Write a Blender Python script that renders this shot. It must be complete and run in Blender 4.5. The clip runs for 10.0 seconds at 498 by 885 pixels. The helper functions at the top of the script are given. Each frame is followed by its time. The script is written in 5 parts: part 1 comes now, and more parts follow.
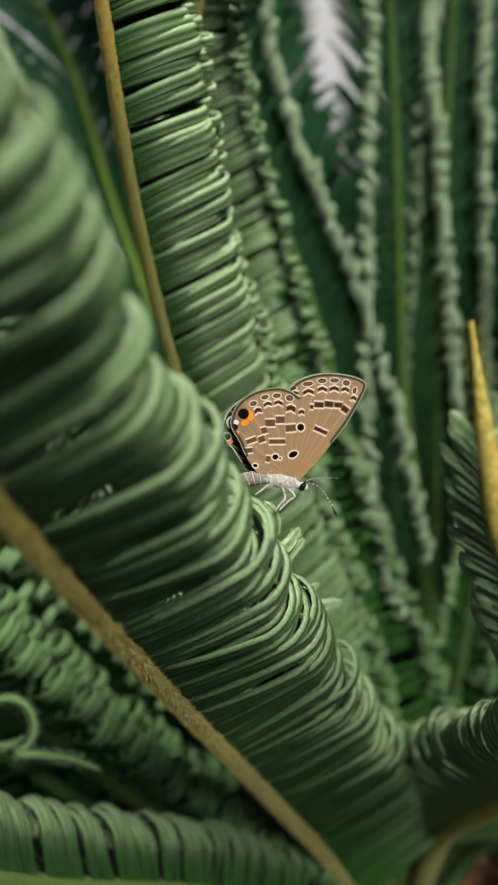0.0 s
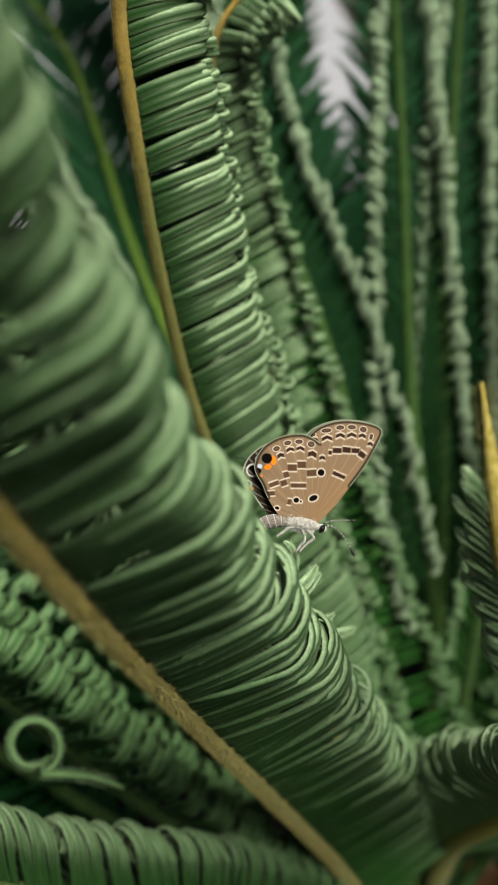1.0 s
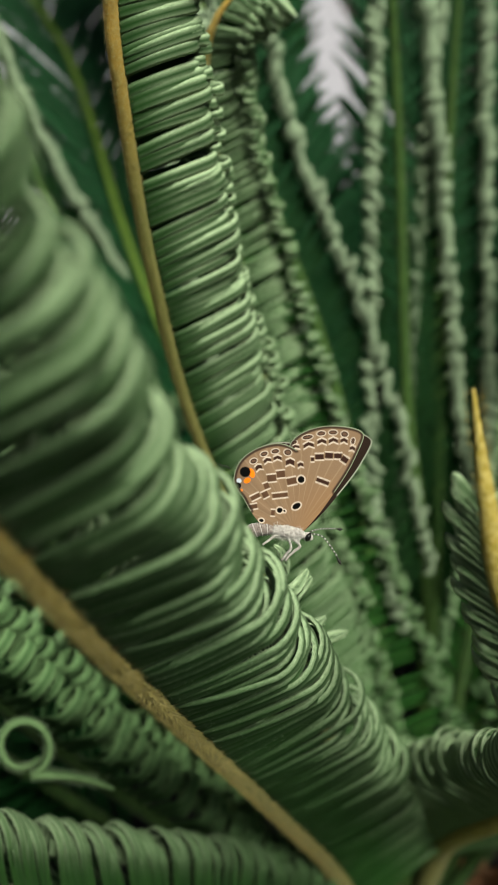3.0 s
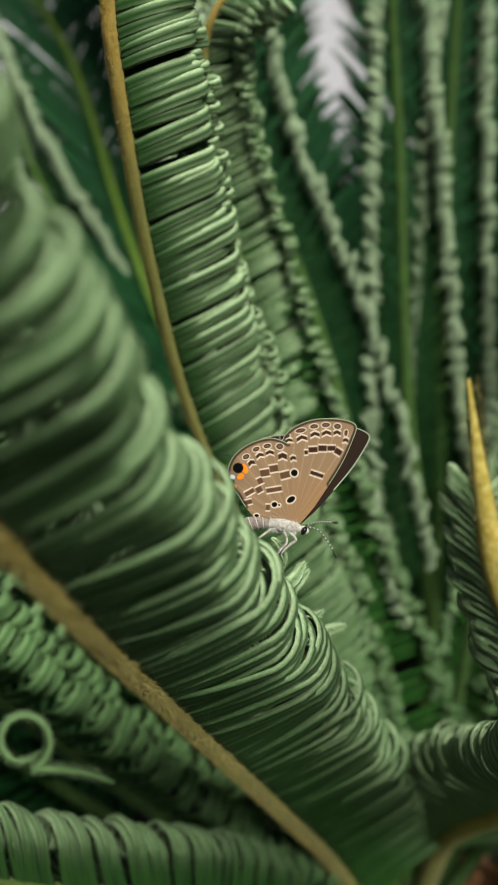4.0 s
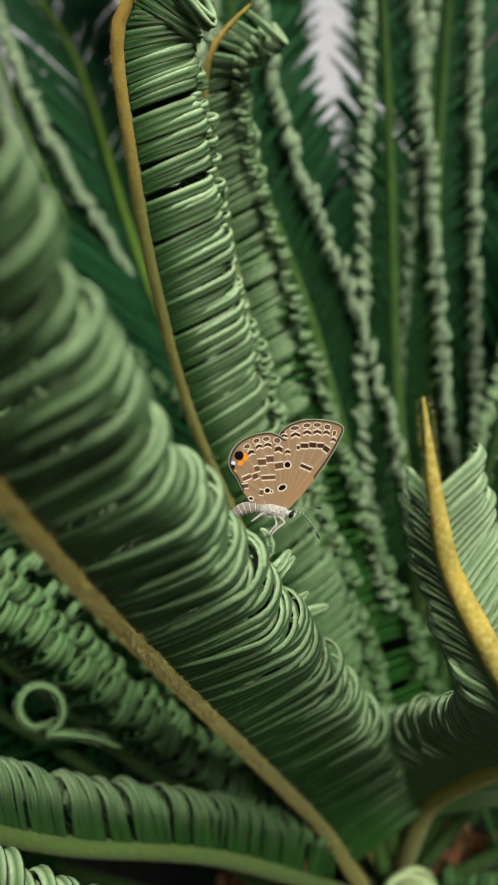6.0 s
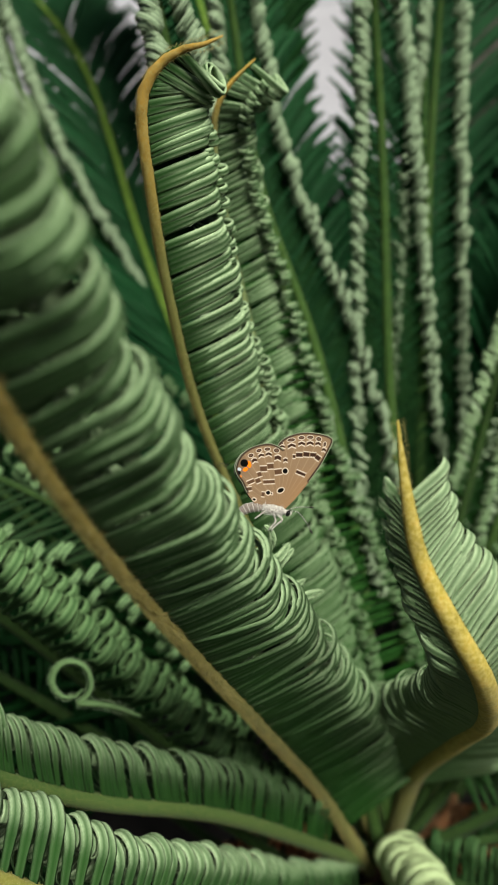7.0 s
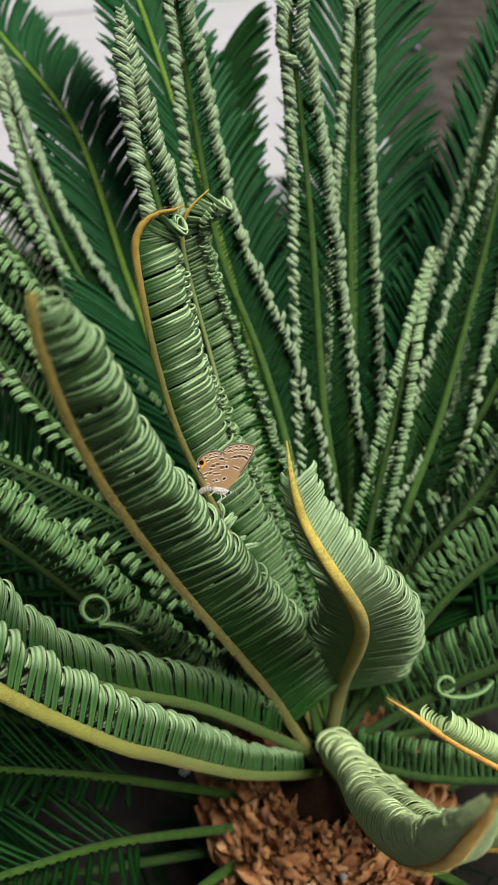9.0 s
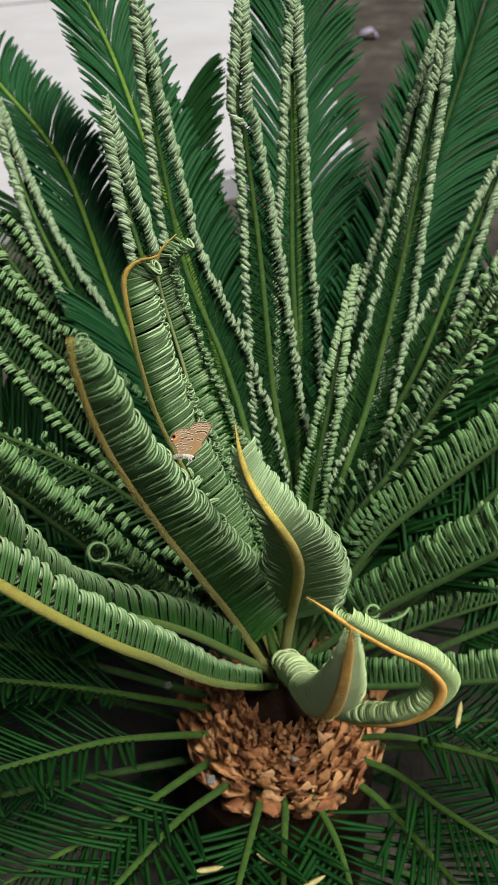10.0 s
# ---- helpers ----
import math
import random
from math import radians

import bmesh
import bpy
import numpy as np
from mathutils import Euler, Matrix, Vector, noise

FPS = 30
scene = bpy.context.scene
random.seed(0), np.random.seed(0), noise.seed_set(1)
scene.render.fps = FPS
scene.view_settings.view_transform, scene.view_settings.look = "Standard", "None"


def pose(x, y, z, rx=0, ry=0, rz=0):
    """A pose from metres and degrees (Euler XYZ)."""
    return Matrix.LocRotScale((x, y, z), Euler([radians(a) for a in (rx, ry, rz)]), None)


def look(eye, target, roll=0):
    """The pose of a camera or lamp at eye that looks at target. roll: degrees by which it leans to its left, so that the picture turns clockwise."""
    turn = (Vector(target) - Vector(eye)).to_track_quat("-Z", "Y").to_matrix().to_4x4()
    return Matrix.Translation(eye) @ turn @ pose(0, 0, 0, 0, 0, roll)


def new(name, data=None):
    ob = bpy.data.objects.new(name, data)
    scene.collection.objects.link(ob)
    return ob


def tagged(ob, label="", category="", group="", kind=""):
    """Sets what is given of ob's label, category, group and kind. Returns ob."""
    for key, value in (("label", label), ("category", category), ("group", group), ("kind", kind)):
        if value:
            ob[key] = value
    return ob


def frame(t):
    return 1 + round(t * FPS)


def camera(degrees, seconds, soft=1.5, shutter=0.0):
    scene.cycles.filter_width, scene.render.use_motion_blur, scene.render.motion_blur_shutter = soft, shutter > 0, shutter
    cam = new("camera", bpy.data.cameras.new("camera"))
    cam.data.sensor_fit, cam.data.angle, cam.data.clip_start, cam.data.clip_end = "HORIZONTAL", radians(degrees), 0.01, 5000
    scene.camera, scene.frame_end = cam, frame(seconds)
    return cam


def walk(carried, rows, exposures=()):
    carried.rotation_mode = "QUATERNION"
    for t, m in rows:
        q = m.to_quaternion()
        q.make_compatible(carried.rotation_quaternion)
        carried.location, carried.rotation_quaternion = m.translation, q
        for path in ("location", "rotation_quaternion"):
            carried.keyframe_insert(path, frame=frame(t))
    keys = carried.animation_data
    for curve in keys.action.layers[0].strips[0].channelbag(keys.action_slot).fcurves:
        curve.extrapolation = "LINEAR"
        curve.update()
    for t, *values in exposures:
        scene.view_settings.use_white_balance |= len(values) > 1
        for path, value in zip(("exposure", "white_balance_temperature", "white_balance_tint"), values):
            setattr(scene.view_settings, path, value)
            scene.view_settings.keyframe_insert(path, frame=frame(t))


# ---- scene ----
cam = camera(35.3, 10.0, soft=1.45)
cam.data.dof.use_dof, cam.data.dof.aperture_fstop = True, 24.0   # focus: on the butterfly, see there
METRES, EYE, TILT, LEAN, TURN = 0.24, 0.56, -36.0, 0.0, 0.0
ROWS = [
    (0.0, 0.0, 0.0, 0.0, 0.0, 0.0, -0.0),
    (0.5, 0.0003, -0.0137, 0.0168, 0.27, 0.07, 0.25),
    (1.0, -0.0082, -0.0215, 0.0255, 0.4, -0.13, 0.35),
    (1.5, -0.0062, -0.0188, 0.0256, 0.2, -0.23, 0.12),
    (2.0, -0.0035, -0.0203, 0.0315, 0.28, -0.34, 0.17),
    (2.5, -0.0052, -0.0182, 0.0318, 0.12, -0.44, 0.01),
    (4.0, -0.001, -0.0179, 0.0271, 0.42, -0.65, 0.21),
    (4.5, 0.0003, -0.0217, 0.0268, 0.47, -0.78, 0.1),
    (5.0, 0.0016, -0.0344, 0.0314, 0.61, -1.12, -0.03),
    (5.5, 0.0027, -0.0453, 0.0235, 0.64, -1.36, -0.04),
    (6.0, 0.0064, -0.0818, 0.0389, 0.62, -1.68, -0.07),
    (7.5, -0.0001, -0.2317, 0.0654, 0.81, -2.83, -0.01),
    (8.0, -0.0092, -0.304, 0.0809, 0.7, -3.21, 0.19),
    (8.5, 0.0071, -0.3981, 0.0881, 0.03, -3.56, 0.47),
    (9.0, 0.0427, -0.5599, 0.108, -0.53, -3.8, 1.16),
    (9.5, 0.0682, -0.7419, 0.1292, -1.47, -4.38, 1.63),
    (10.0, 0.0627, -0.9475, 0.1363, -2.53, -5.33, 2.27),
]
walk(cam, [(t, pose(0, 0, EYE, TILT, LEAN, TURN) @ pose(METRES * x, METRES * y, METRES * z, 90 + pitch, roll, yaw)) for t, x, y, z, yaw, pitch, roll in ROWS],
     exposures=[(0.0, 0.38, 6700, -3), (7.3, 0.38, 6700, -3), (8.3, 0.56, 6700, -3), (10.0, 0.56, 6700, -3)])

# ---- light: soft bright overcast sky ----
world = bpy.data.worlds.new("sky")
scene.world = world
world.use_nodes = True
wt = world.node_tree
sky = wt.nodes.new("ShaderNodeTexSky")
sky.sky_type = 'NISHITA'
sky.sun_disc = False
sky.sun_elevation, sky.sun_rotation = radians(79), radians(-166)
sky.dust_density = 3.0
wt.nodes["Background"].inputs[1].default_value = 0.015
wt.links.new(sky.outputs[0], wt.nodes["Background"].inputs[0])
sun = new("sun", bpy.data.lights.new("sun", 'SUN'))
sun.data.energy, sun.data.angle, sun.data.color = 5.5, radians(28), (1.0, 0.96, 0.9)
sun.matrix_world = look((0.7, -0.6, 2.0), (0, 0, 0))


# ---- materials ----
def material(name, rough=0.6, sheen=0.0, spec=0.4):
    m = bpy.data.materials.new(name)
    m.use_nodes = True
    b = m.node_tree.nodes["Principled BSDF"]
    b.inputs["Roughness"].default_value = rough
    b.inputs["Specular IOR Level"].default_value = spec
    b.inputs["Sheen Weight"].default_value = sheen
    b.inputs["Sheen Roughness"].default_value = 0.45
    return m, m.node_tree, b


def ramp(nt, source, stops):
    r = nt.nodes.new("ShaderNodeValToRGB")
    el = r.color_ramp.elements
    while len(el) < len(stops):
        el.new(0.5)
    for e, (p, c) in zip(el, stops):
        e.position, e.color = p, (*c, 1)
    nt.links.new(source, r.inputs[0])
    return r.outputs[0]


def noise_of(nt, scale, detail=4, rough=0.55, space="Object", stretch=None):
    co = nt.nodes.new("ShaderNodeTexCoord").outputs[space]
    if stretch:
        mp = nt.nodes.new("ShaderNodeMapping")
        mp.inputs["Scale"].default_value = stretch
        nt.links.new(co, mp.inputs[0])
        co = mp.outputs[0]
    n = nt.nodes.new("ShaderNodeTexNoise")
    n.inputs["Scale"].default_value, n.inputs["Detail"].default_value, n.inputs["Roughness"].default_value = scale, detail, rough
    nt.links.new(co, n.inputs["Vector"])
    return n.outputs["Fac"]


def mix(nt, fac, a, b, mode='MIX'):
    n = nt.nodes.new("ShaderNodeMix")
    n.data_type, n.blend_type = 'RGBA', mode
    for v, s in ((fac, n.inputs[0]), (a, n.inputs[6]), (b, n.inputs[7])):
        if isinstance(v, (int, float)):
            s.default_value = v
        elif isinstance(v, tuple):
            s.default_value = (*v, 1)
        else:
            nt.links.new(v, s)
    return n.outputs[2]


def bump(nt, b, height, strength, dist):
    n = nt.nodes.new("ShaderNodeBump")
    n.inputs["Strength"].default_value, n.inputs["Distance"].default_value = strength, dist
    nt.links.new(height, n.inputs["Height"])
    nt.links.new(n.outputs[0], b.inputs["Normal"])


def leaf_material(name, dark, light, fuzz, fuzz_amount, rough, sheen, spec=0.35):
    """Green leaf with a different tone for each leaflet, fine streaks, and white down on its back and margins (the mesh's bloom)."""
    m, nt, b = material(name, rough, sheen, spec)
    rnd = nt.nodes.new("ShaderNodeObjectInfo").outputs["Random"]
    base = ramp(nt, rnd, [(0.0, dark), (1.0, light)])
    big = noise_of(nt, 130, 3)
    base = mix(nt, big, base, tuple(0.6 * c for c in dark), 'MIX')
    la = nt.nodes.new("ShaderNodeAttribute")
    la.attribute_name = "lay"
    off = nt.nodes.new("ShaderNodeVectorMath")
    off.operation = 'ADD'
    sh = nt.nodes.new("ShaderNodeCombineXYZ")
    far = nt.nodes.new("ShaderNodeMath")
    far.operation = 'MULTIPLY'
    far.inputs[1].default_value = 97.0
    nt.links.new(rnd, far.inputs[0])
    nt.links.new(far.outputs[0], sh.inputs[2])
    nt.links.new(la.outputs["Vector"], off.inputs[0])
    nt.links.new(sh.outputs[0], off.inputs[1])
    mp = nt.nodes.new("ShaderNodeMapping")
    mp.inputs["Scale"].default_value = (0.9, 4.2, 1.0)
    nt.links.new(off.outputs[0], mp.inputs[0])
    fibre = nt.nodes.new("ShaderNodeTexNoise")
    fibre.inputs["Scale"].default_value, fibre.inputs["Detail"].default_value, fibre.inputs["Roughness"].default_value = 2.4, 6, 0.75
    nt.links.new(mp.outputs[0], fibre.inputs["Vector"])
    fine = fibre.outputs["Fac"]
    down = ramp(nt, fine, [(0.34, (0.38 * fuzz_amount,) * 3), (0.62, (fuzz_amount,) * 3)])
    bl = nt.nodes.new("ShaderNodeAttribute")
    bl.attribute_name = "bloom"
    fac = nt.nodes.new("ShaderNodeMath")
    fac.operation = 'MULTIPLY'
    nt.links.new(down, fac.inputs[0])
    nt.links.new(bl.outputs["Fac"], fac.inputs[1])
    col = mix(nt, fac.outputs[0], base, fuzz)
    nt.links.new(col, b.inputs["Base Color"])
    bump(nt, b, fine, 0.6, 0.0003)
    return m


MAT_COIL = leaf_material("downy_young_leaflet", (0.006, 0.034, 0.006), (0.015, 0.062, 0.012), (0.56, 0.68, 0.46), 1.0, 0.8, 0.0, 0.12)
MAT_NEAR = leaf_material("woolly_rolled_leaflet", (0.014, 0.066, 0.009), (0.028, 0.098, 0.015), (0.53, 0.66, 0.41), 1.0, 0.85, 0.0, 0.1)
MAT_BLADE = leaf_material("smooth_rolled_blade", (0.15, 0.26, 0.075), (0.19, 0.30, 0.09), (0.56, 0.66, 0.37), 1.0, 0.8, 0.0, 0.12)
MAT_SIDE = leaf_material("thin_downed_leaflet", (0.008, 0.040, 0.007), (0.018, 0.068, 0.014), (0.255, 0.40, 0.18), 0.95, 0.75, 0.0, 0.12)
MAT_OPEN = leaf_material("half_open_leaflet", (0.003, 0.020, 0.004), (0.009, 0.038, 0.008), (0.36, 0.55, 0.265), 0.95, 0.7, 0.0, 0.12)
MAT_OLD = leaf_material("glossy_mature_leaflet", (0.004, 0.028, 0.006), (0.012, 0.056, 0.010), (0.03, 0.09, 0.02), 0.15, 0.5, 0.0, 0.1)
MAT_PALE = leaf_material("bluish_mature_leaflet", (0.006, 0.047, 0.014), (0.015, 0.080, 0.022), (0.045, 0.13, 0.055), 0.4, 0.5, 0.0, 0.12)


def rachis_material(name, a, b_, hair, amount, green=None, turn=(0.15, 0.6)):
    """A hairy stem; green: the colour of its older foot, which turns into the woolly colours along it."""
    m, nt, b = material(name, 0.75, 0.05, 0.12)
    n1 = noise_of(nt, 260, 6, 0.7)
    n2 = noise_of(nt, 1400, 5, 0.7)
    col = ramp(nt, n1, [(0.3, tuple(0.6 * q for q in a)), (0.52, a), (0.72, b_)])
    down = ramp(nt, n2, [(0.42, (0, 0, 0)), (0.66, (amount,) * 3)])
    out = mix(nt, down, col, hair)
    if green:
        al = nt.nodes.new("ShaderNodeAttribute")
        al.attribute_name = "along"
        young = ramp(nt, al.outputs["Fac"], [(turn[0], (0, 0, 0)), (turn[1], (1, 1, 1))])
        out = mix(nt, young, mix(nt, down, green, tuple(0.8 * g + 0.2 * h for g, h in zip(green, hair))), out)
    nt.links.new(out, b.inputs["Base Color"])
    bump(nt, b, n2, 0.6, 0.0005)
    return m


MAT_R_GOLD = rachis_material("golden_woolly_rachis", (0.34, 0.26, 0.045), (0.47, 0.29, 0.05), (0.60, 0.48, 0.18), 0.6, (0.11, 0.11, 0.035), (0.15, 0.45))
MAT_R_OLIVE = rachis_material("olive_woolly_rachis", (0.29, 0.19, 0.035), (0.37, 0.24, 0.045), (0.36, 0.29, 0.075), 0.6, (0.095, 0.11, 0.028), (0.45, 0.9))
MAT_R_SAGE = rachis_material("pale_downy_rachis", (0.40, 0.25, 0.04), (0.50, 0.30, 0.05), (0.60, 0.45, 0.18), 0.6, (0.17, 0.22, 0.09), (0.9, 0.97))
MAT_R_ORANGE = rachis_material("orange_woolly_rachis", (0.62, 0.27, 0.045), (0.70, 0.40, 0.08), (0.72, 0.55, 0.22), 0.55, (0.20, 0.22, 0.06), (0.05, 0.3))
MAT_R_LIME = rachis_material("yellow_green_rachis", (0.20, 0.17, 0.035), (0.13, 0.16, 0.035), (0.32, 0.28, 0.09), 0.55, (0.075, 0.12, 0.026), (0.3, 0.95))
MAT_R_DULL = rachis_material("green_rachis_with_golden_tip", (0.40, 0.25, 0.04), (0.50, 0.30, 0.05), (0.45, 0.36, 0.14), 0.5, (0.05, 0.09, 0.022), (0.72, 0.95))
MAT_R_HOOK = rachis_material("olive_rachis_with_golden_hook", (0.42, 0.25, 0.05), (0.50, 0.28, 0.05), (0.42, 0.36, 0.14), 0.5, (0.16, 0.16, 0.045), (0.82, 0.93))
MAT_HAIR, nt, b = material("golden_hair", 0.6, 0.2)
b.inputs["Base Color"].default_value = (0.32, 0.26, 0.08, 1)
MAT_WOOL, nt, b = material("pale_green_hair", 0.7, 0.2)
b.inputs["Base Color"].default_value = (0.34, 0.46, 0.26, 1)
MAT_R_MOSS = rachis_material("dull_green_rachis", (0.028, 0.066, 0.012), (0.045, 0.09, 0.016), (0.10, 0.15, 0.045), 0.4)
MAT_R_GREEN = rachis_material("green_rachis", (0.016, 0.040, 0.008), (0.028, 0.058, 0.012), (0.065, 0.095, 0.03), 0.35)
MAT_R_BRIGHT = rachis_material("lime_green_rachis", (0.085, 0.155, 0.018), (0.13, 0.21, 0.028), (0.2, 0.27, 0.07), 0.35)
MAT_R_PETIOLE = rachis_material("bright_green_petiole", (0.024, 0.058, 0.008), (0.042, 0.082, 0.012), (0.07, 0.11, 0.025), 0.3)

MAT_SOIL, nt, b = material("damp_grey_soil", 0.95, 0.0, 0.1)
n1 = noise_of(nt, 7, 8, 0.7)
n2 = noise_of(nt, 70, 6, 0.7)
c = mix(nt, n2, ramp(nt, n1, [(0.38, (0.011, 0.009, 0.008)), (0.52, (0.048, 0.040, 0.037)), (0.66, (0.125, 0.105, 0.10))]), (0.045, 0.038, 0.036))
nt.links.new(c, b.inputs["Base Color"])
bump(nt, b, n2, 0.8, 0.01)
MAT_CONC, nt, b = material("pale_concrete", 0.9)
n1 = noise_of(nt, 6, 6)
n2 = noise_of(nt, 120, 5, 0.7)
c = mix(nt, n2, ramp(nt, n1, [(0.3, (0.25, 0.235, 0.27)), (0.7, (0.36, 0.343, 0.392))]), (0.31, 0.293, 0.336))
nt.links.new(c, b.inputs["Base Color"])
bump(nt, b, n2, 0.4, 0.003)
MAT_TRUNK, nt, b = material("orange_brown_scale", 0.9, 0.0, 0.1)
rnd = nt.nodes.new("ShaderNodeObjectInfo").outputs["Random"]
n2 = noise_of(nt, 400, 6, 0.7)
c = mix(nt, n2, ramp(nt, rnd, [(0.0, (0.20, 0.075, 0.038)), (0.6, (0.54, 0.27, 0.12)), (1.0, (0.68, 0.42, 0.23))]), (0.24, 0.10, 0.05))
nt.links.new(c, b.inputs["Base Color"])
bump(nt, b, n2, 0.9, 0.002)


MAT_CHIPS, nt, b = material("orange_fibre", 0.9, 0.0, 0.1)
isl = nt.nodes.new("ShaderNodeNewGeometry").outputs["Random Per Island"]
n2 = noise_of(nt, 500, 6, 0.7)
c = mix(nt, n2, ramp(nt, isl, [(0.0, (0.14, 0.045, 0.022)), (0.5, (0.40, 0.18, 0.07)), (1.0, (0.6, 0.36, 0.19))]), (0.22, 0.085, 0.045))
nt.links.new(c, b.inputs["Base Color"])
bump(nt, b, n2, 0.9, 0.002)
# Near-black fibre: shade between the scales and under the crown is in this colour.
MAT_CORE, nt, b = material("shade_dark_fibre", 0.95, 0.0, 0.05)
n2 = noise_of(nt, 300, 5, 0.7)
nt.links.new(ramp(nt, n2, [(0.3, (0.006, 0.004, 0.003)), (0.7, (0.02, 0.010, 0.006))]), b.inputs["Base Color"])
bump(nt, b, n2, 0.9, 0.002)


# ---- building helpers ----
def part(name, mesh, mat, parent, label="", m=None):
    """One mesh object under its thing; m is its place in world space."""
    if isinstance(mesh, bmesh.types.BMesh):
        me = bpy.data.meshes.new(name)
        mesh.to_mesh(me)
        mesh.free()
        mesh = me
    if mat and not mesh.materials:
        mesh.materials.append(mat)
    ob = new(name, mesh)
    ob.parent = parent
    if m is not None:
        ob.matrix_basis = m
    if label:
        tagged(ob, label)
    return ob


def smooth(me):
    me.polygons.foreach_set("use_smooth", [True] * len(me.polygons))
    return me


def thing(name, at, label, category, group="", kind=""):
    e = new(name)
    e.empty_display_size = 0.01
    e.location = at
    return tagged(e, label, category, group, kind)


def spline(points, n):
    """n points along a smooth curve through the given ones, at even steps."""
    p = np.array(points, float)
    if len(p) == 2:
        p = np.array([p[0], p[0] * 0.5 + p[1] * 0.5, p[1]])
    q = np.vstack([2 * p[0] - p[1], p, 2 * p[-1] - p[-2]])
    out = []
    for i in range(1, len(q) - 2):
        for u in np.linspace(0, 1, 24, endpoint=False):
            a, b_, c_, d = q[i - 1], q[i], q[i + 1], q[i + 2]
            out.append(0.5 * (2 * b_ + (c_ - a) * u + (2 * a - 5 * b_ + 4 * c_ - d) * u * u + (3 * b_ - a - 3 * c_ + d) * u ** 3))
    out.append(p[-1])
    out = np.array(out)
    s = np.r_[0, np.cumsum(np.linalg.norm(np.diff(out, axis=0), axis=1))]
    e = np.linspace(0, s[-1], n)
    return np.stack([np.interp(e, s, out[:, k]) for k in range(3)], 1), s[-1]


def frames_along(pts, face):
    """Tangent, side and adaxial normal along a curve; face may be one vector or two (base, tip)."""
    face = np.array(face, float)
    if face.ndim == 1:
        face = np.array([face, face])
    T = np.gradient(pts, axis=0)
    T /= np.linalg.norm(T, axis=1)[:, None]
    u = np.linspace(0, 1, len(pts))[:, None]
    N = face[0] * (1 - u) + face[1] * u
    N = N - (N * T).sum(1)[:, None] * T
    N /= np.linalg.norm(N, axis=1)[:, None]
    return T, np.cross(T, N), N


def tube(pts, T, S, N, r0, r1, flat=0.8, sides=8, power=1.0):
    n = len(pts)
    vs, fs = [], []
    for i in range(n):
        r = (r0 + (r1 - r0) * (i / (n - 1)) ** power) * max(0.15, min(1.0, (1 - i / (n - 1)) / 0.06) ** 0.6)
        for k in range(sides):
            a = 2 * math.pi * k / sides
            vs.append(pts[i] + S[i] * r * math.cos(a) + N[i] * r * flat * math.sin(a))
    for i in range(n - 1):
        for k in range(sides):
            j = (k + 1) % sides
            fs.append((i * sides + k, i * sides + j, (i + 1) * sides + j, (i + 1) * sides + k))
    fs.append(tuple(range(sides))[::-1])
    fs.append(tuple((n - 1) * sides + k for k in range(sides)))
    me = bpy.data.meshes.new("rachis")
    me.from_pydata([tuple(v) for v in vs], [], fs)
    at = me.attributes.new("along", 'FLOAT', 'POINT')
    at.data.foreach_set("value", [i / (n - 1) for i in range(n) for k in range(sides)])
    return smooth(me)


def ribbon(length, straight, start, r0, r1, slant, width, side, segs=26, thick=0.14, tip=0.25, waist=0.75, legs=0.1, fade=None, bend=0.35, lap=0.0, arch=0.0, wool=1.0, mid=0.18):
    """A strip that leaves the stem sideways (x) at an angle and rolls up towards the upper face (y); z runs along the stem.
    Returns places, faces and the bloom of white down, which grows past the straight part and on the margins.
    arch: degrees by which the straight part bows. wool: how much down there is. mid: how much of it grows on the midrib."""
    ds = length / segs
    th, u, v = radians(start), 0.0, 0.0
    vs, fs, bloom, lay = [], [], [], []
    for i in range(segs + 1):
        s = i / segs
        w = width * (waist + (1 - waist) * min(1, s / max(0.2, 0.8 * straight)) ** 2) * (1.0 if s < 0.7 else 1 - (1 - tip) * ((s - 0.7) / 0.3) ** 1.5)
        z = math.tan(radians(slant)) * length * s * (1 - bend * s)
        nu, nv = math.sin(th), -math.cos(th)
        t = thick * w
        g = min(1.0, max(0.0, (s - fade[0]) / fade[1] if fade else (s - straight + 0.06) / 0.22))
        g = legs + (1 - legs) * g * g * (3 - 2 * g)
        for a, h, m in ((-0.5, 0.0, 1.0), (-0.25, t, 0.42 + 1.2 * mid), (0.0, 0.4 * t, mid), (0.25, t, 0.42 + 1.2 * mid), (0.5, 0.0, 1.0), (0.0, -0.5 * t, 0.3)):
            h += lap * a * w
            vs.append(((u + nu * h) * side, v + nv * h, z + a * w))
            bloom.append(g * m * wool)
            lay += (s * length * 1000, (a + (9 if m < 0.4 else 0)) * w * 1000, start * 0.37)
        k = radians(arch) / max(1e-6, straight * length) if s < straight else 1 / (r0 + (r1 - r0) * (s - straight) / max(1e-6, 1 - straight))
        th += k * ds
        u += math.cos(th) * ds
        v += math.sin(th) * ds
    for i in range(segs):
        for k in range(6):
            j = (k + 1) % 6
            f = (i * 6 + k, i * 6 + j, i * 6 + 6 + j, i * 6 + 6 + k)
            fs.append(f if side > 0 else f[::-1])
    fs.append(tuple(range(6)) if side < 0 else tuple(range(6))[::-1])
    fs.append(tuple(segs * 6 + k for k in range(6))[::1 if side > 0 else -1])
    return vs, fs, bloom, lay


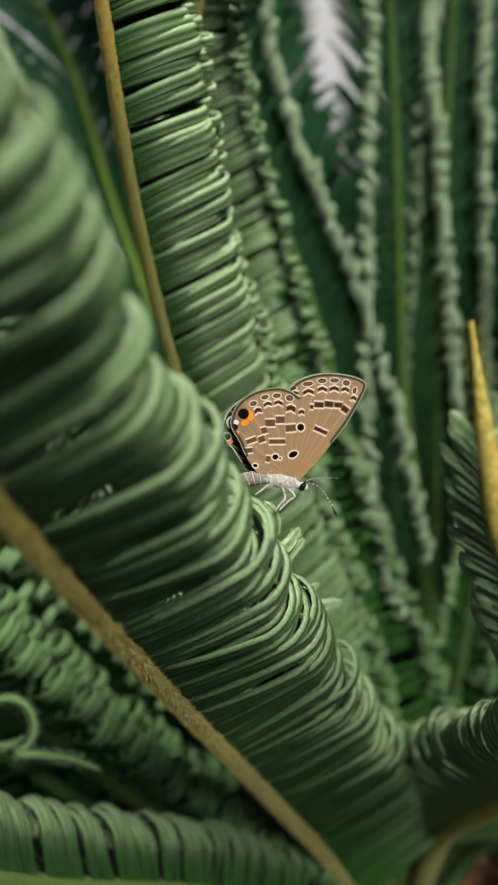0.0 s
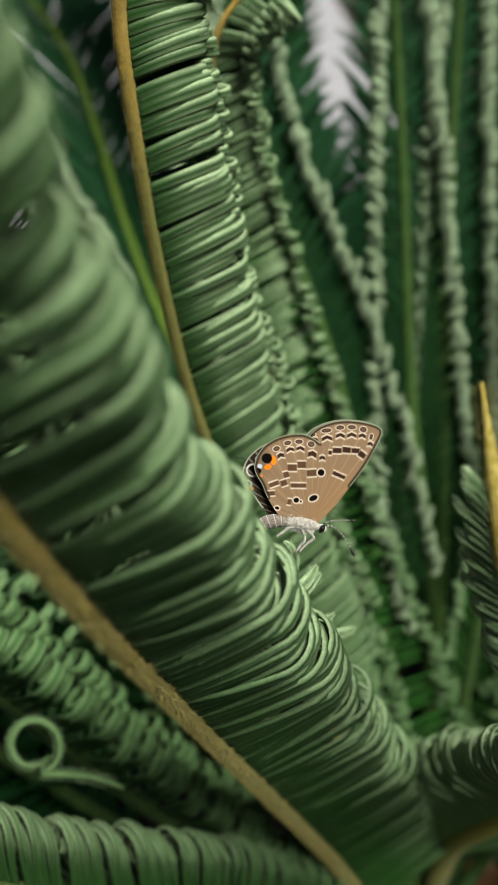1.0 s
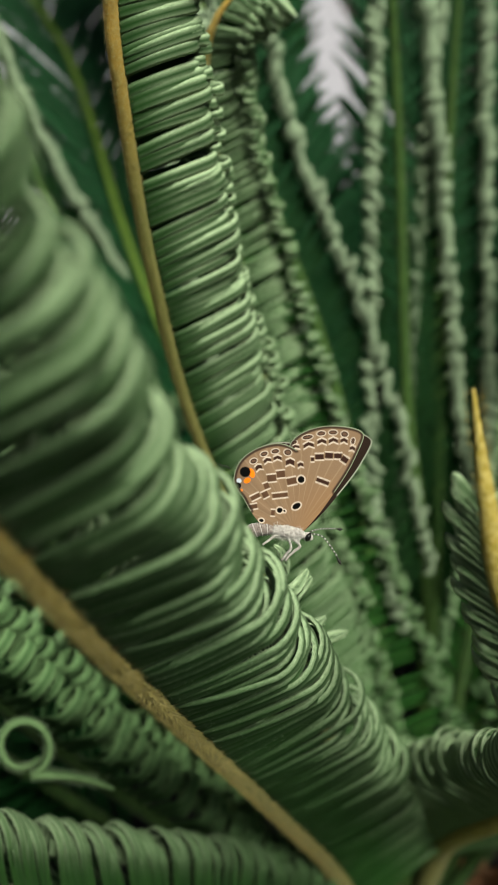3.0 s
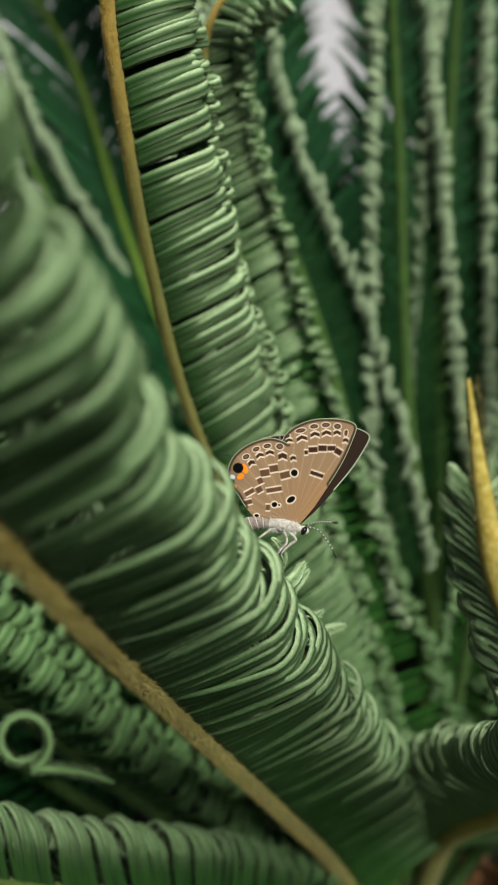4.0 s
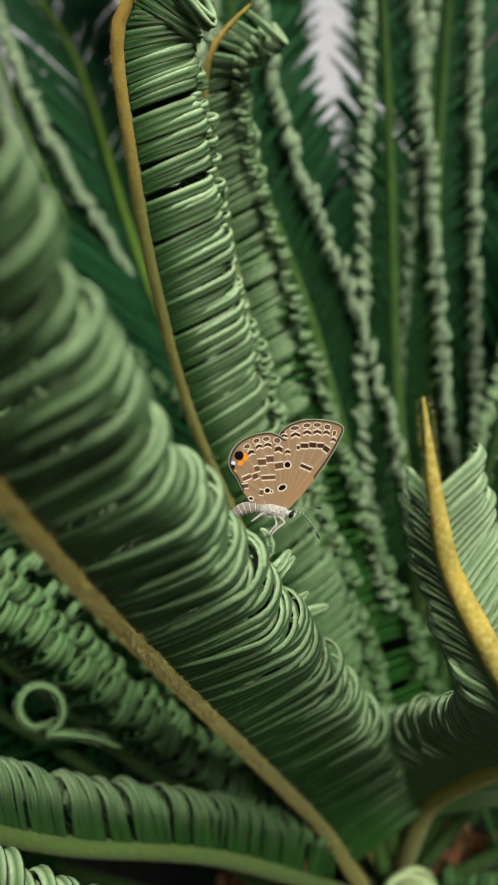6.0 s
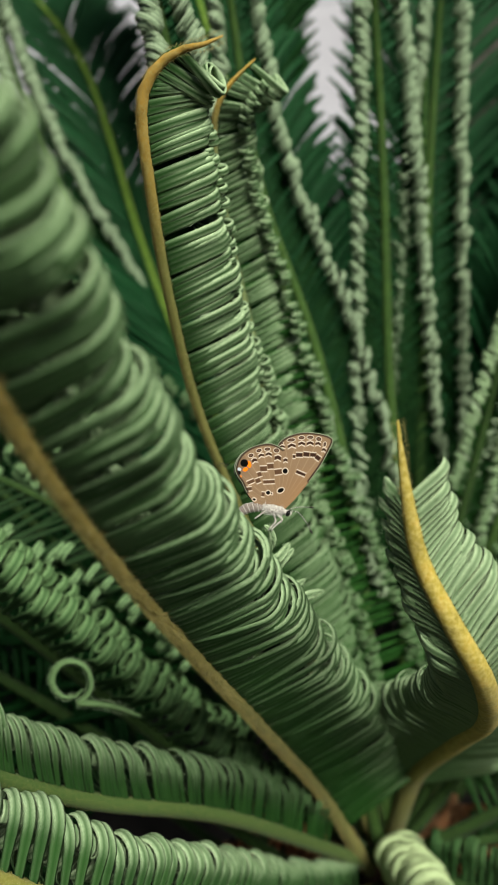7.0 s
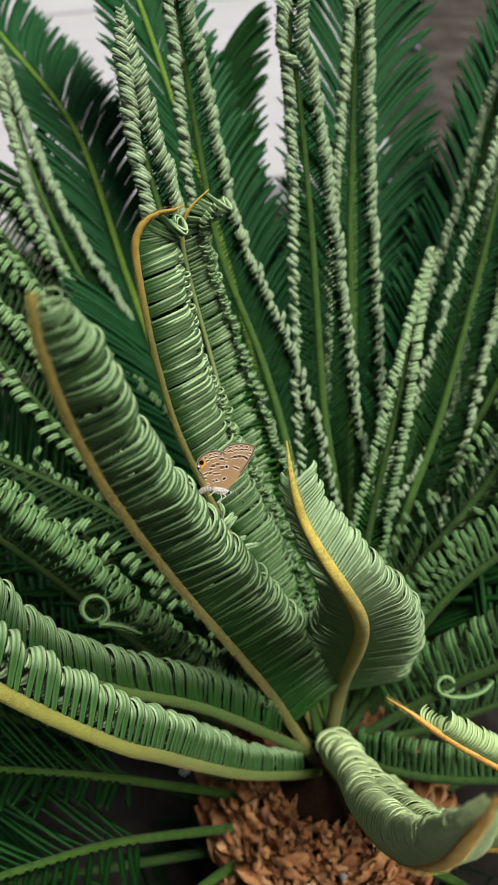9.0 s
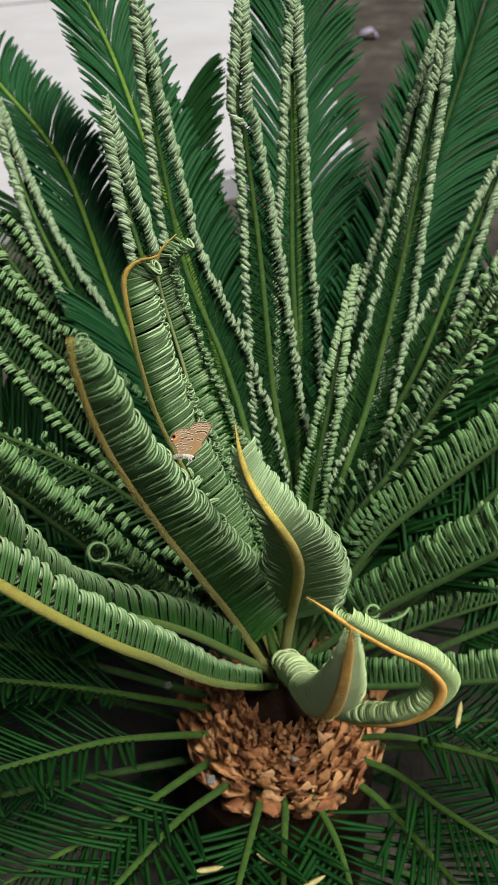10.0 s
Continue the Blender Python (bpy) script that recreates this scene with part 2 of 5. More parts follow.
def leaf_mesh_of(vs, fs, bloom, lay, mat):
    me = bpy.data.meshes.new("leaflet")
    me.from_pydata(vs, [], fs)
    at = me.attributes.new("bloom", 'FLOAT', 'POINT')
    at.data.foreach_set("value", bloom)
    at = me.attributes.new("lay", 'FLOAT_VECTOR', 'POINT')
    at.data.foreach_set("vector", lay)
    me.materials.append(mat)
    return smooth(me)


def hair_mesh(pts, T, S, N, r0, r1, n, long, r):
    """Fine short hairs standing on a stem: a thin blade each."""
    vs, fs = [], []
    for k in range(n):
        i = r.randrange(2, len(pts) - 2)
        slide = r.random()
        rad = lerp(r0, r1, i / (len(pts) - 1))
        a = r.uniform(0, 2 * math.pi)
        out = S[i] * math.cos(a) + N[i] * math.sin(a) * 0.85
        p = pts[i] * (1 - slide) + pts[i + 1] * slide + out * rad * 0.93
        d = out + T[i] * r.uniform(-0.4, 1.2) + np.array([r.gauss(0, 0.3) for _ in range(3)])
        w = np.cross(d, out + 0.3 * T[i])
        w = w / (np.linalg.norm(w) + 1e-9) * 0.000026
        d = d / np.linalg.norm(d) * long * r.uniform(0.5, 1.2)
        q = len(vs)
        vs += [tuple(p - w), tuple(p + w), tuple(p + d)]
        fs.append((q, q + 1, q + 2))
    me = bpy.data.meshes.new("hairs")
    me.from_pydata(vs, [], fs)
    return me


def with_down(shape, n, r):
    """The strip with n short hairs standing on its outer face, thickest along the margins."""
    vs, fs, bloom, lay = (list(q) for q in shape)
    rows = len(vs) // 6 - 1
    p = np.array(vs)
    for _ in range(n):
        i, k = r.randrange(rows), r.choice((3, 4, 5, 5, 5, 0))
        a, b_, c_ = p[i * 6 + k], p[i * 6 + (k + 1) % 6], p[i * 6 + 6 + k]
        u, w = r.random(), r.random()
        o = a + (b_ - a) * u + (c_ - a) * w
        out = np.cross(b_ - a, c_ - a)
        out = out / (np.linalg.norm(out) + 1e-12)
        mid = p[i * 6:i * 6 + 6].mean(0)
        if np.dot(out, o - mid) < 0:
            out = -out
        d = (out + np.array([r.gauss(0, 0.5) for _ in range(3)])) * 0.00022 * r.uniform(0.5, 1.3)
        side = np.cross(d, c_ - a + 1e-9)
        side = side / (np.linalg.norm(side) + 1e-12) * 0.000014
        q = len(vs)
        vs += [tuple(o - side), tuple(o + side), tuple(o + d)]
        fs.append((q, q + 1, q + 2))
        bloom += [0.9] * 3
        lay += [0.0, 4.0, 2.0] * 3
    return vs, fs, bloom, lay


def lerp(a, b_, u):
    return a + (b_ - a) * u


rng = random.Random(7)


def frond(points, face, label, mats, rachis, spacing, base_leaf, tip_leaf, first=0.1, last=1.0, variants=6, jitter=5.0, segs=26, thick=0.14,
          flat=0.8, group="fronds of the sago palm", gaps=0.0, taper=1.0, waist=0.75, skew=0.0, hairs=0, joined=False, legs=0.04, fade=None, bend=0.35, twist=(0, 0), lap=0.0, belly=0.0, clump=0.0, back=None, close=1.0, arch=(0.0, 0.0), bare=0.25, pile=0.6, downy=0, tip_legs=None, shut=0.06, mid=0.18, back_legs=0.02):
    """A frond: a tapering stem through the given points, and two rows of leaflets.
    base_leaf and tip_leaf: length, straight part, start angle, roll radius at first and at last, forward slant, width (mm, degrees).
    skew: how many degrees more one row (below 0: the other) is turned towards the upper face. twist: how far the leaflets lean forward. belly: how much longer they are midway. joined: the leaflets are one mesh.
    clump: how much the leaflets gather in small bunches with gaps between. back: the two leaf shapes of the other row, where it differs. back_legs: the down on that row. close: the size of the last leaflets, at the tip.
    arch: how far the leaflets bow at base and tip. bare: how woolly the older leaflets near the base are.
    tip_legs: the down on the straight part at the tip, where it differs. shut: the share of the frond over which the leaflets shorten to close.
    mid: how much down grows on the leaflets' midribs. pile: length of the stem's hairs in mm. downy: how many hairs stand on a leaflet."""
    pts, length = spline(points, 160)
    T, S, N = frames_along(pts, face)
    top = thing("palm_frond", pts[0], label, "palm frond", group)
    o = Vector(pts[0])
    part("rachis", tube(pts[::2] - pts[0], T[::2], S[::2], N[::2], rachis[0] / 1000, rachis[1] / 1000, flat, 10, taper), mats[1], top)
    if hairs:
        tagged(part("down", hair_mesh(pts - pts[0], T, S, N, rachis[0] / 1000, rachis[1] / 1000, hairs, pile / 1000, random.Random(3)), MAT_HAIR, top), "fine golden hairs", kind="stuff")
    shapes, meshes = {}, {}
    for k in range(variants):
        q = [lerp(a, b_, k / max(1, variants - 1)) for a, b_ in zip(base_leaf, tip_leaf)]
        more = belly * math.sin(math.pi * k / max(1, variants - 1))
        q[1] = (q[0] * q[1] + more) / (q[0] + more)
        q[0] += more
        for sd in (-1, 1):
            if back and sd == 1:
                q = [lerp(a, b_, k / max(1, variants - 1)) for a, b_ in zip(*back)]
                q[1] = (q[0] * q[1] + more) / (q[0] + more)
                q[0] += more
            shapes[k, sd] = ribbon(q[0] / 1000, q[1], q[2] + max(0, 0 if back else sd * skew), q[3] / 1000, q[4] / 1000, q[5], q[6] / 1000, sd, segs, thick, waist=waist, legs=back_legs if back and sd == 1 else lerp(legs, legs if tip_legs is None else tip_legs, k / max(1, variants - 1)), fade=(0.5, 0.3) if back and sd == 1 else fade, bend=bend, lap=lap,
                                   arch=0.0 if back and sd == 1 else lerp(arch[0], arch[1], k / max(1, variants - 1)), wool=lerp(bare, 1.0, min(1.0, k / max(1, variants - 1) / 0.72)), mid=mid)
            if downy and sd == -1 and k < 0.8 * variants:
                shapes[k, sd] = with_down(shapes[k, sd], downy, random.Random(k))
            if not joined:
                meshes[k, sd] = leaf_mesh_of(*shapes[k, sd], mats[0])
    jv, jf, jb, jl = [], [], [], []
    bunch = {1: [0, 1, 0.0, 0.0], -1: [0, 1, 0.0, 0.0]}
    d = first * length
    while d < last * length:
        u = d / length
        i = min(158, int(u * 159))
        spot = Vector(pts[i] + (pts[i + 1] - pts[i]) * (u * 159 - i))
        v = (u - first) / (last - first)
        for sd in (1, -1):
            if rng.random() < gaps:
                continue
            k = min(variants - 1, max(0, int(v * variants + rng.uniform(-0.5, 0.5))))
            x, y, z = Vector(S[i]), Vector(N[i]), Vector(T[i])
            slide = lean = 0.0
            if clump:
                g = bunch[sd]
                if g[0] >= g[1]:
                    g[:] = [0, rng.randint(2, 7), rng.gauss(0, 2.5 * clump), rng.uniform(0.6, 1.3)]
                slide = (0.5 * (g[1] - 1) - g[0]) * 0.42 * clump * g[3] * lerp(spacing[0], spacing[1], v) / 1000
                lean = g[2]
                g[0] += 1
            rot = Matrix((x, y, z)).transposed().to_4x4()
            jit = Euler([radians(rng.gauss(0, jitter)) * q_ for q_ in (0.6, 1.0, 1.0)]).to_matrix().to_4x4()
            sc = rng.uniform(0.92, 1.08) * (1 - (1 - close) * max(0.0, (v - 1 + shut) / shut) ** 1.5)
            r = lerp(rachis[0], rachis[1], u ** taper) / 1000
            p = spot - o + x * sd * r * 0.7 + z * (slide + rng.gauss(0, 0.1) * spacing[1] / 1000)
            m = Matrix.Translation(p) @ rot @ Matrix.Rotation(-sd * radians(lerp(twist[0], twist[1], v)), 4, 'Y') @ Matrix.Rotation(sd * radians(lean), 4, 'Z') @ jit @ Matrix.Scale(sc, 4)
            if joined:
                vs, fs, bl, la = shapes[k, sd]
                w = np.array(vs) @ np.array(m.to_3x3()).T + np.array(m.translation)
                n0 = len(jb)
                jv.append(w)
                jf += [tuple(n0 + q for q in f) for f in fs]
                jb += bl
                jl += la
            else:
                part("leaflet", meshes[k, sd], None, top, "", m)
        d += lerp(spacing[0], spacing[1], v) / 1000
    if joined:
        tagged(part("foliage", leaf_mesh_of([tuple(w) for w in np.vstack(jv)], jf, jb, jl, mats[0]), None, top), "dark straight leaflets in two rows", kind="stuff")
    return top


def finger(points, width, parent, face=(0.2, -0.7, 0.7), upright=False, mat=MAT_NEAR):
    """A single broad leaflet with woolly margins, lying along the given points, that stands out of its row."""
    pts, length = spline(points, 30)
    T, S, N = frames_along(pts, face)
    if upright:
        S, N = N, -S
    vs, fs, bloom, lay = [], [], [], []
    for i in range(30):
        s = i / 29
        w = width * (0.7 + 0.3 * min(1, s * 4)) * (1 - 0.75 * max(0, (s - 0.75) / 0.25) ** 2)
        for a, h, m in ((-0.5, 0.0, 1.0), (-0.3, 0.22, 0.95), (0.0, 0.08, 0.2), (0.3, 0.22, 0.95), (0.5, 0.0, 1.0), (0.0, -0.22, 0.5)):
            vs.append(tuple(pts[i] - pts[0] + S[i] * a * w + N[i] * h * w))
            bloom.append(m)
            lay += (s * length * 1000, a * w * 1000, length)
        if i:
            fs += [((i - 1) * 6 + k, (i - 1) * 6 + (k + 1) % 6, i * 6 + (k + 1) % 6, i * 6 + k) for k in range(6)]
    fs += [tuple(range(6))[::-1], tuple(29 * 6 + k for k in range(6))]
    ob = part("leaflet", leaf_mesh_of(vs, fs, bloom, lay, mat), None, parent, "broad woolly leaflet standing out")
    ob.location = Vector(pts[0]) - parent.location
    hair = part("down", hair_mesh(pts - pts[0], T, S, N, width * 0.45, width * 0.25, 2600, 0.0006, random.Random(9)), MAT_WOOL, ob)
    tagged(hair, "fine pale hairs", kind="stuff")


# ---- ground ----
def ground_sheet():
    n = 60
    xs = [math.copysign(abs(a) ** 3 * 40 + abs(a) * 1.5, a) for a in np.linspace(-1, 1, n)]
    vs = [(x, y + 0.5, 0.012 * noise.noise((x * 2, y * 2, 0)) + 0.006 * noise.noise((x * 9, y * 9, 3))) for y in xs for x in xs]
    fs = [(i * n + j, i * n + j + 1, i * n + n + j + 1, i * n + n + j) for i in range(n - 1) for j in range(n - 1)]
    me = bpy.data.meshes.new("ground")
    me.from_pydata(vs, [], fs)
    me.materials.append(MAT_SOIL)
    tagged(new("ground", smooth(me)), "bare damp grey-brown soil round the palm", "ground", kind="structure")


ground_sheet()


def slab(corners, mat, label):
    """A cast slab with rounded edges, standing a little out of the soil."""
    bm = bmesh.new()
    low = [bm.verts.new((x, y, -0.05)) for x, y in corners]
    up = [bm.verts.new((x, y, 0.06)) for x, y in corners]
    n = len(corners)
    bm.faces.new(low[::-1])
    bm.faces.new(up)
    for k in range(n):
        bm.faces.new((low[k], low[(k + 1) % n], up[(k + 1) % n], up[k]))
    bmesh.ops.bevel(bm, geom=bm.edges[:], offset=0.012, segments=2, affect='EDGES')
    me = bpy.data.meshes.new("pavement")
    bm.to_mesh(me)
    bm.free()
    me.materials.append(mat)
    tagged(new("pavement", me), label, "pavement", kind="structure")


slab([(-3.28, 0.24), (0.35, 1.55), (0.40, 3.37), (-4.0, 1.80)], MAT_CONC, "pale worn concrete path behind the palm")
slab([(-4.0, 1.806), (0.40, 3.376), (0.46, 9.0), (-6.0, 7.0)], MAT_CONC, "further strip of pale worn concrete")

# ---- fronds ----
first_frond = frond([(0.0426, 0.1029, 0.2898), (0.0219, 0.1004, 0.3504), (0.0032, 0.083, 0.4162), (-0.0098, 0.0686, 0.4641), (-0.0193, 0.0509, 0.5125), (-0.025, 0.0395, 0.5478), (-0.0274, 0.0324, 0.5788), (-0.0267, 0.0314, 0.5934)],
      [(-0.46, 0.88, 0.12), (-0.14, 0.98, 0.13)], "young frond with grey-green woolly leaflets rolled tight", (MAT_NEAR, MAT_R_OLIVE),
      rachis=(2.3, 0.9), spacing=(1.5, 1.25), legs=0.05, fade=(0.2, 0.5), thick=0.26, base_leaf=(45, 0.55, -10, 6.2, 3.0, 28, 2.4), tip_leaf=(25, 0.2, -14, 4.6, 2.4, 18, 1.5), twist=(4, 2), bare=0.5, tip_legs=0.45, mid=0.0, arch=(12, 20), bend=0.75, pile=0.9, downy=900, first=0.12, jitter=2.0, skew=95, hairs=60000, variants=40, lap=-0.15, waist=1.05, last=0.985, belly=4.0, clump=0.75, close=0.45,
      back=((30, 0.5, 85, 5, 2.5, 28, 1.9), (15, 0.2, 81, 3.4, 2, 18, 1.5)))
frond([(0.0457, 0.1116, 0.2888), (0.0162, 0.1337, 0.3837), (-0.0035, 0.135, 0.4414), (-0.0138, 0.1328, 0.4782), (-0.0187, 0.1302, 0.511), (-0.0208, 0.1296, 0.5357), (-0.0213, 0.1309, 0.5541), (-0.0159, 0.1319, 0.5617), (-0.0085, 0.1311, 0.5641), (-0.0039, 0.1318, 0.5659)],
      [(-0.18, 0.98, -0.11), (-0.18, 0.98, -0.01)], "young frond with woolly rolled leaflets and a hooked golden tip", (MAT_NEAR, MAT_R_HOOK),
      rachis=(1.35, 1.15), spacing=(1.8, 1.6), legs=0.06, tip_legs=0.25, fade=(0.04, 0.22), thick=0.2, base_leaf=(31, 0.36, -14, 3.8, 1.6, 26, 1.8), tip_leaf=(24, 0.36, -14, 3.8, 1.6, 18, 2.2), arch=(34, 34), bend=0.8, first=0.14, jitter=1.1, hairs=26000, variants=30, lap=-0.08, waist=0.95, last=0.97, clump=0.45, belly=5.0, mid=0.03,
      back=((34, 0.62, 156, 2.0, 1.0, 4, 1.9), (20, 0.58, 156, 1.8, 0.9, 4, 1.9)))
frond([(0.0498, 0.115, 0.2914), (0.0213, 0.148, 0.3819), (0.0082, 0.1642, 0.4334), (-0.0014, 0.1752, 0.4785), (-0.0079, 0.1781, 0.5103), (-0.0106, 0.1775, 0.5318), (-0.008, 0.1765, 0.5435), (0.0013, 0.1775, 0.5526)],
      [(-0.21, 0.92, -0.34), (-0.22, 0.96, -0.19)], "upright young frond with two rows of coiled leaflets", (MAT_NEAR, MAT_R_SAGE),
      rachis=(1.0, 0.9), spacing=(2.3, 1.6), legs=0.08, tip_legs=0.6, mid=0.1, fade=(0.05, 0.25), thick=0.18, base_leaf=(40, 0.30, -16, 3.4, 1.6, 18, 1.6), tip_leaf=(26, 0.32, -16, 3.2, 1.4, 18, 1.8), arch=(34, 34), bend=0.8, first=0.2, jitter=2.2, variants=30, waist=0.8, last=0.985, clump=0.4,
      back=((54, 0.62, 178, 2.6, 1.1, -4, 1.8), (16, 0.42, 178, 1.6, 0.9, 2, 1.3)))
frond([(0.0528, 0.1218, 0.2785), (0.0371, 0.189, 0.3874), (0.0221, 0.2205, 0.4429), (0.0014, 0.2438, 0.4955), (-0.0081, 0.264, 0.5477), (-0.0136, 0.2761, 0.5889), (-0.0168, 0.2859, 0.6269), (-0.017, 0.2903, 0.6411)],
      (0.15, -0.67, 0.73), "upright young frond with two rows of coiled leaflets", (MAT_COIL, MAT_R_MOSS),
      rachis=(2.8, 0.9), spacing=(2.5, 1.5), base_leaf=(40, 0.52, 12, 2.5, 1.3, -7, 1.6), tip_leaf=(44, 0.0, 18, 4.2, 1.7, -6, 1.3), clump=0.3, close=0.5, first=0.26, jitter=1.3, variants=26, twist=(46, 34), bare=0.9, legs=0.01, waist=0.45, thick=0.1)
frond([(0.046, 0.1108, 0.296), (0.019, 0.1609, 0.4059), (-0.0058, 0.182, 0.4757), (-0.0193, 0.1984, 0.5309), (-0.0275, 0.2123, 0.5664), (-0.0313, 0.2229, 0.6014)],
      (0.28, -0.65, 0.71), "upright young frond with two rows of coiled leaflets", (MAT_COIL, MAT_R_MOSS),
      rachis=(2.8, 0.9), spacing=(2.5, 1.5), base_leaf=(40, 0.52, 12, 2.5, 1.3, -7, 1.6), tip_leaf=(44, 0.0, 18, 4.2, 1.7, -6, 1.3), clump=0.3, close=0.5, first=0.26, jitter=1.3, variants=26, twist=(46, 34), bare=0.9, legs=0.01, waist=0.45, thick=0.1)
frond([(0.0528, 0.1218, 0.2785), (0.0604, 0.1839, 0.3558), (0.0514, 0.2193, 0.4208), (0.0447, 0.253, 0.4999), (0.0375, 0.2749, 0.5627), (0.034, 0.2764, 0.5729), (0.0358, 0.2856, 0.602), (0.038, 0.297, 0.634)],
      (0.1, -0.67, 0.73), "upright young frond with two rows of coiled leaflets", (MAT_COIL, MAT_R_MOSS),
      rachis=(2.8, 0.9), spacing=(2.5, 1.5), base_leaf=(40, 0.52, 12, 2.5, 1.3, -7, 1.6), tip_leaf=(44, 0.0, 18, 4.2, 1.7, -6, 1.3), clump=0.3, close=0.5, first=0.26, jitter=1.3, variants=26, twist=(46, 34), bare=0.9, legs=0.01, waist=0.45, thick=0.1)
frond([(0.055, 0.1246, 0.2741), (0.0654, 0.1939, 0.3451), (0.0683, 0.2467, 0.4218), (0.0662, 0.274, 0.488), (0.067, 0.3046, 0.5627), (0.0678, 0.3262, 0.617), (0.0685, 0.3315, 0.6325)],
      (0.05, -0.61, 0.79), "upright young frond with two rows of coiled leaflets", (MAT_COIL, MAT_R_MOSS),
      rachis=(2.8, 0.9), spacing=(2.5, 1.5), base_leaf=(40, 0.52, 12, 2.5, 1.3, -7, 1.6), tip_leaf=(44, 0.0, 18, 4.2, 1.7, -6, 1.3), clump=0.3, close=0.5, first=0.26, jitter=1.3, variants=26, twist=(46, 34), bare=0.9, legs=0.01, waist=0.45, thick=0.1)
frond([(0.0556, 0.1161, 0.287), (0.0702, 0.1701, 0.3695), (0.0786, 0.1911, 0.4065), (0.0861, 0.2091, 0.4354), (0.0944, 0.2328, 0.4639), (0.1017, 0.2504, 0.4841), (0.1068, 0.2496, 0.4912)],
      (-0.1, -0.67, 0.73), "upright young frond with two rows of coiled leaflets", (MAT_NEAR, MAT_R_GREEN),
      rachis=(2.4, 1.0), spacing=(2.8, 1.5), base_leaf=(26, 0.45, 15, 2.1, 1.0, 4, 2.0), tip_leaf=(30, 0.0, 26, 3.4, 1.3, -5, 1.4), clump=0.3, first=0.26, jitter=2.2, variants=26, twist=(42, 22), legs=0.01, waist=0.45, thick=0.1)
frond([(0.0587, 0.1244, 0.274), (0.0911, 0.2078, 0.3561), (0.1131, 0.2576, 0.4164), (0.1328, 0.3006, 0.4837), (0.148, 0.3344, 0.5507), (0.1597, 0.3535, 0.5974)],
      (0.0, -0.61, 0.8), "upright young frond with two rows of coiled leaflets", (MAT_COIL, MAT_R_MOSS),
      rachis=(2.8, 0.9), spacing=(2.5, 1.5), base_leaf=(40, 0.52, 12, 2.5, 1.3, -7, 1.6), tip_leaf=(44, 0.0, 18, 4.2, 1.7, -6, 1.3), clump=0.3, close=0.5, first=0.26, jitter=1.3, variants=26, twist=(46, 34), bare=0.9, legs=0.01, waist=0.45, thick=0.1)
frond([(0.0583, 0.1216, 0.2783), (0.0925, 0.193, 0.3601), (0.1129, 0.2268, 0.4025), (0.1324, 0.2668, 0.4617), (0.1438, 0.2927, 0.5137), (0.1555, 0.3181, 0.5691), (0.1611, 0.3354, 0.6133)],
      (-0.14, -0.6, 0.79), "upright young frond with two rows of coiled leaflets", (MAT_COIL, MAT_R_MOSS),
      rachis=(2.8, 0.9), spacing=(2.5, 1.5), base_leaf=(40, 0.52, 12, 2.5, 1.3, -7, 1.6), tip_leaf=(44, 0.0, 18, 4.2, 1.7, -6, 1.3), clump=0.3, close=0.5, first=0.26, jitter=1.3, variants=26, twist=(46, 34), bare=0.9, legs=0.01, waist=0.45, thick=0.1)
frond([(0.0579, 0.1189, 0.2826), (0.1079, 0.1987, 0.3639), (0.1485, 0.2468, 0.4179), (0.1772, 0.2869, 0.4649), (0.2049, 0.3225, 0.5139), (0.2268, 0.3452, 0.5451)],
      (-0.19, -0.56, 0.81), "upright young frond with two rows of coiled leaflets", (MAT_COIL, MAT_R_MOSS),
      rachis=(2.8, 0.9), spacing=(2.5, 1.5), base_leaf=(40, 0.52, 12, 2.5, 1.3, -7, 1.6), tip_leaf=(44, 0.0, 18, 4.2, 1.7, -6, 1.3), clump=0.3, close=0.5, first=0.26, jitter=1.3, variants=26, twist=(46, 34), bare=0.9, legs=0.01, waist=0.45, thick=0.1)
frond([(0.0583, 0.1216, 0.2783), (0.1362, 0.2268, 0.3618), (0.1798, 0.2717, 0.4032), (0.2148, 0.3116, 0.4499), (0.2382, 0.3337, 0.4803)],
      (-0.19, -0.56, 0.81), "upright young frond with two rows of coiled leaflets", (MAT_COIL, MAT_R_MOSS),
      rachis=(2.8, 0.9), spacing=(2.5, 1.5), base_leaf=(40, 0.52, 12, 2.5, 1.3, -7, 1.6), tip_leaf=(44, 0.0, 18, 4.2, 1.7, -6, 1.3), clump=0.3, close=0.5, first=0.26, jitter=1.3, variants=26, twist=(46, 34), bare=0.9, legs=0.01, waist=0.45, thick=0.1)
frond([(0.0574, 0.1161, 0.2869), (0.0882, 0.1587, 0.3497), (0.1213, 0.1829, 0.3831), (0.1481, 0.2067, 0.4076), (0.1761, 0.2368, 0.4368), (0.2037, 0.2653, 0.4678)],
      (-0.33, -0.28, 0.9), "half-open young frond with loosely curled green leaflets", (MAT_OPEN, MAT_R_GREEN),
      rachis=(2.8, 1.1), spacing=(3.5, 3.0), base_leaf=(36, 0.5, 30, 3.2, 1.3, 6, 2.3), tip_leaf=(38, 0.34, 32, 4.0, 1.6, 5, 2.4), first=0.2, jitter=12, twist=(30, 18), legs=0.12, variants=26, waist=0.5, thick=0.08)
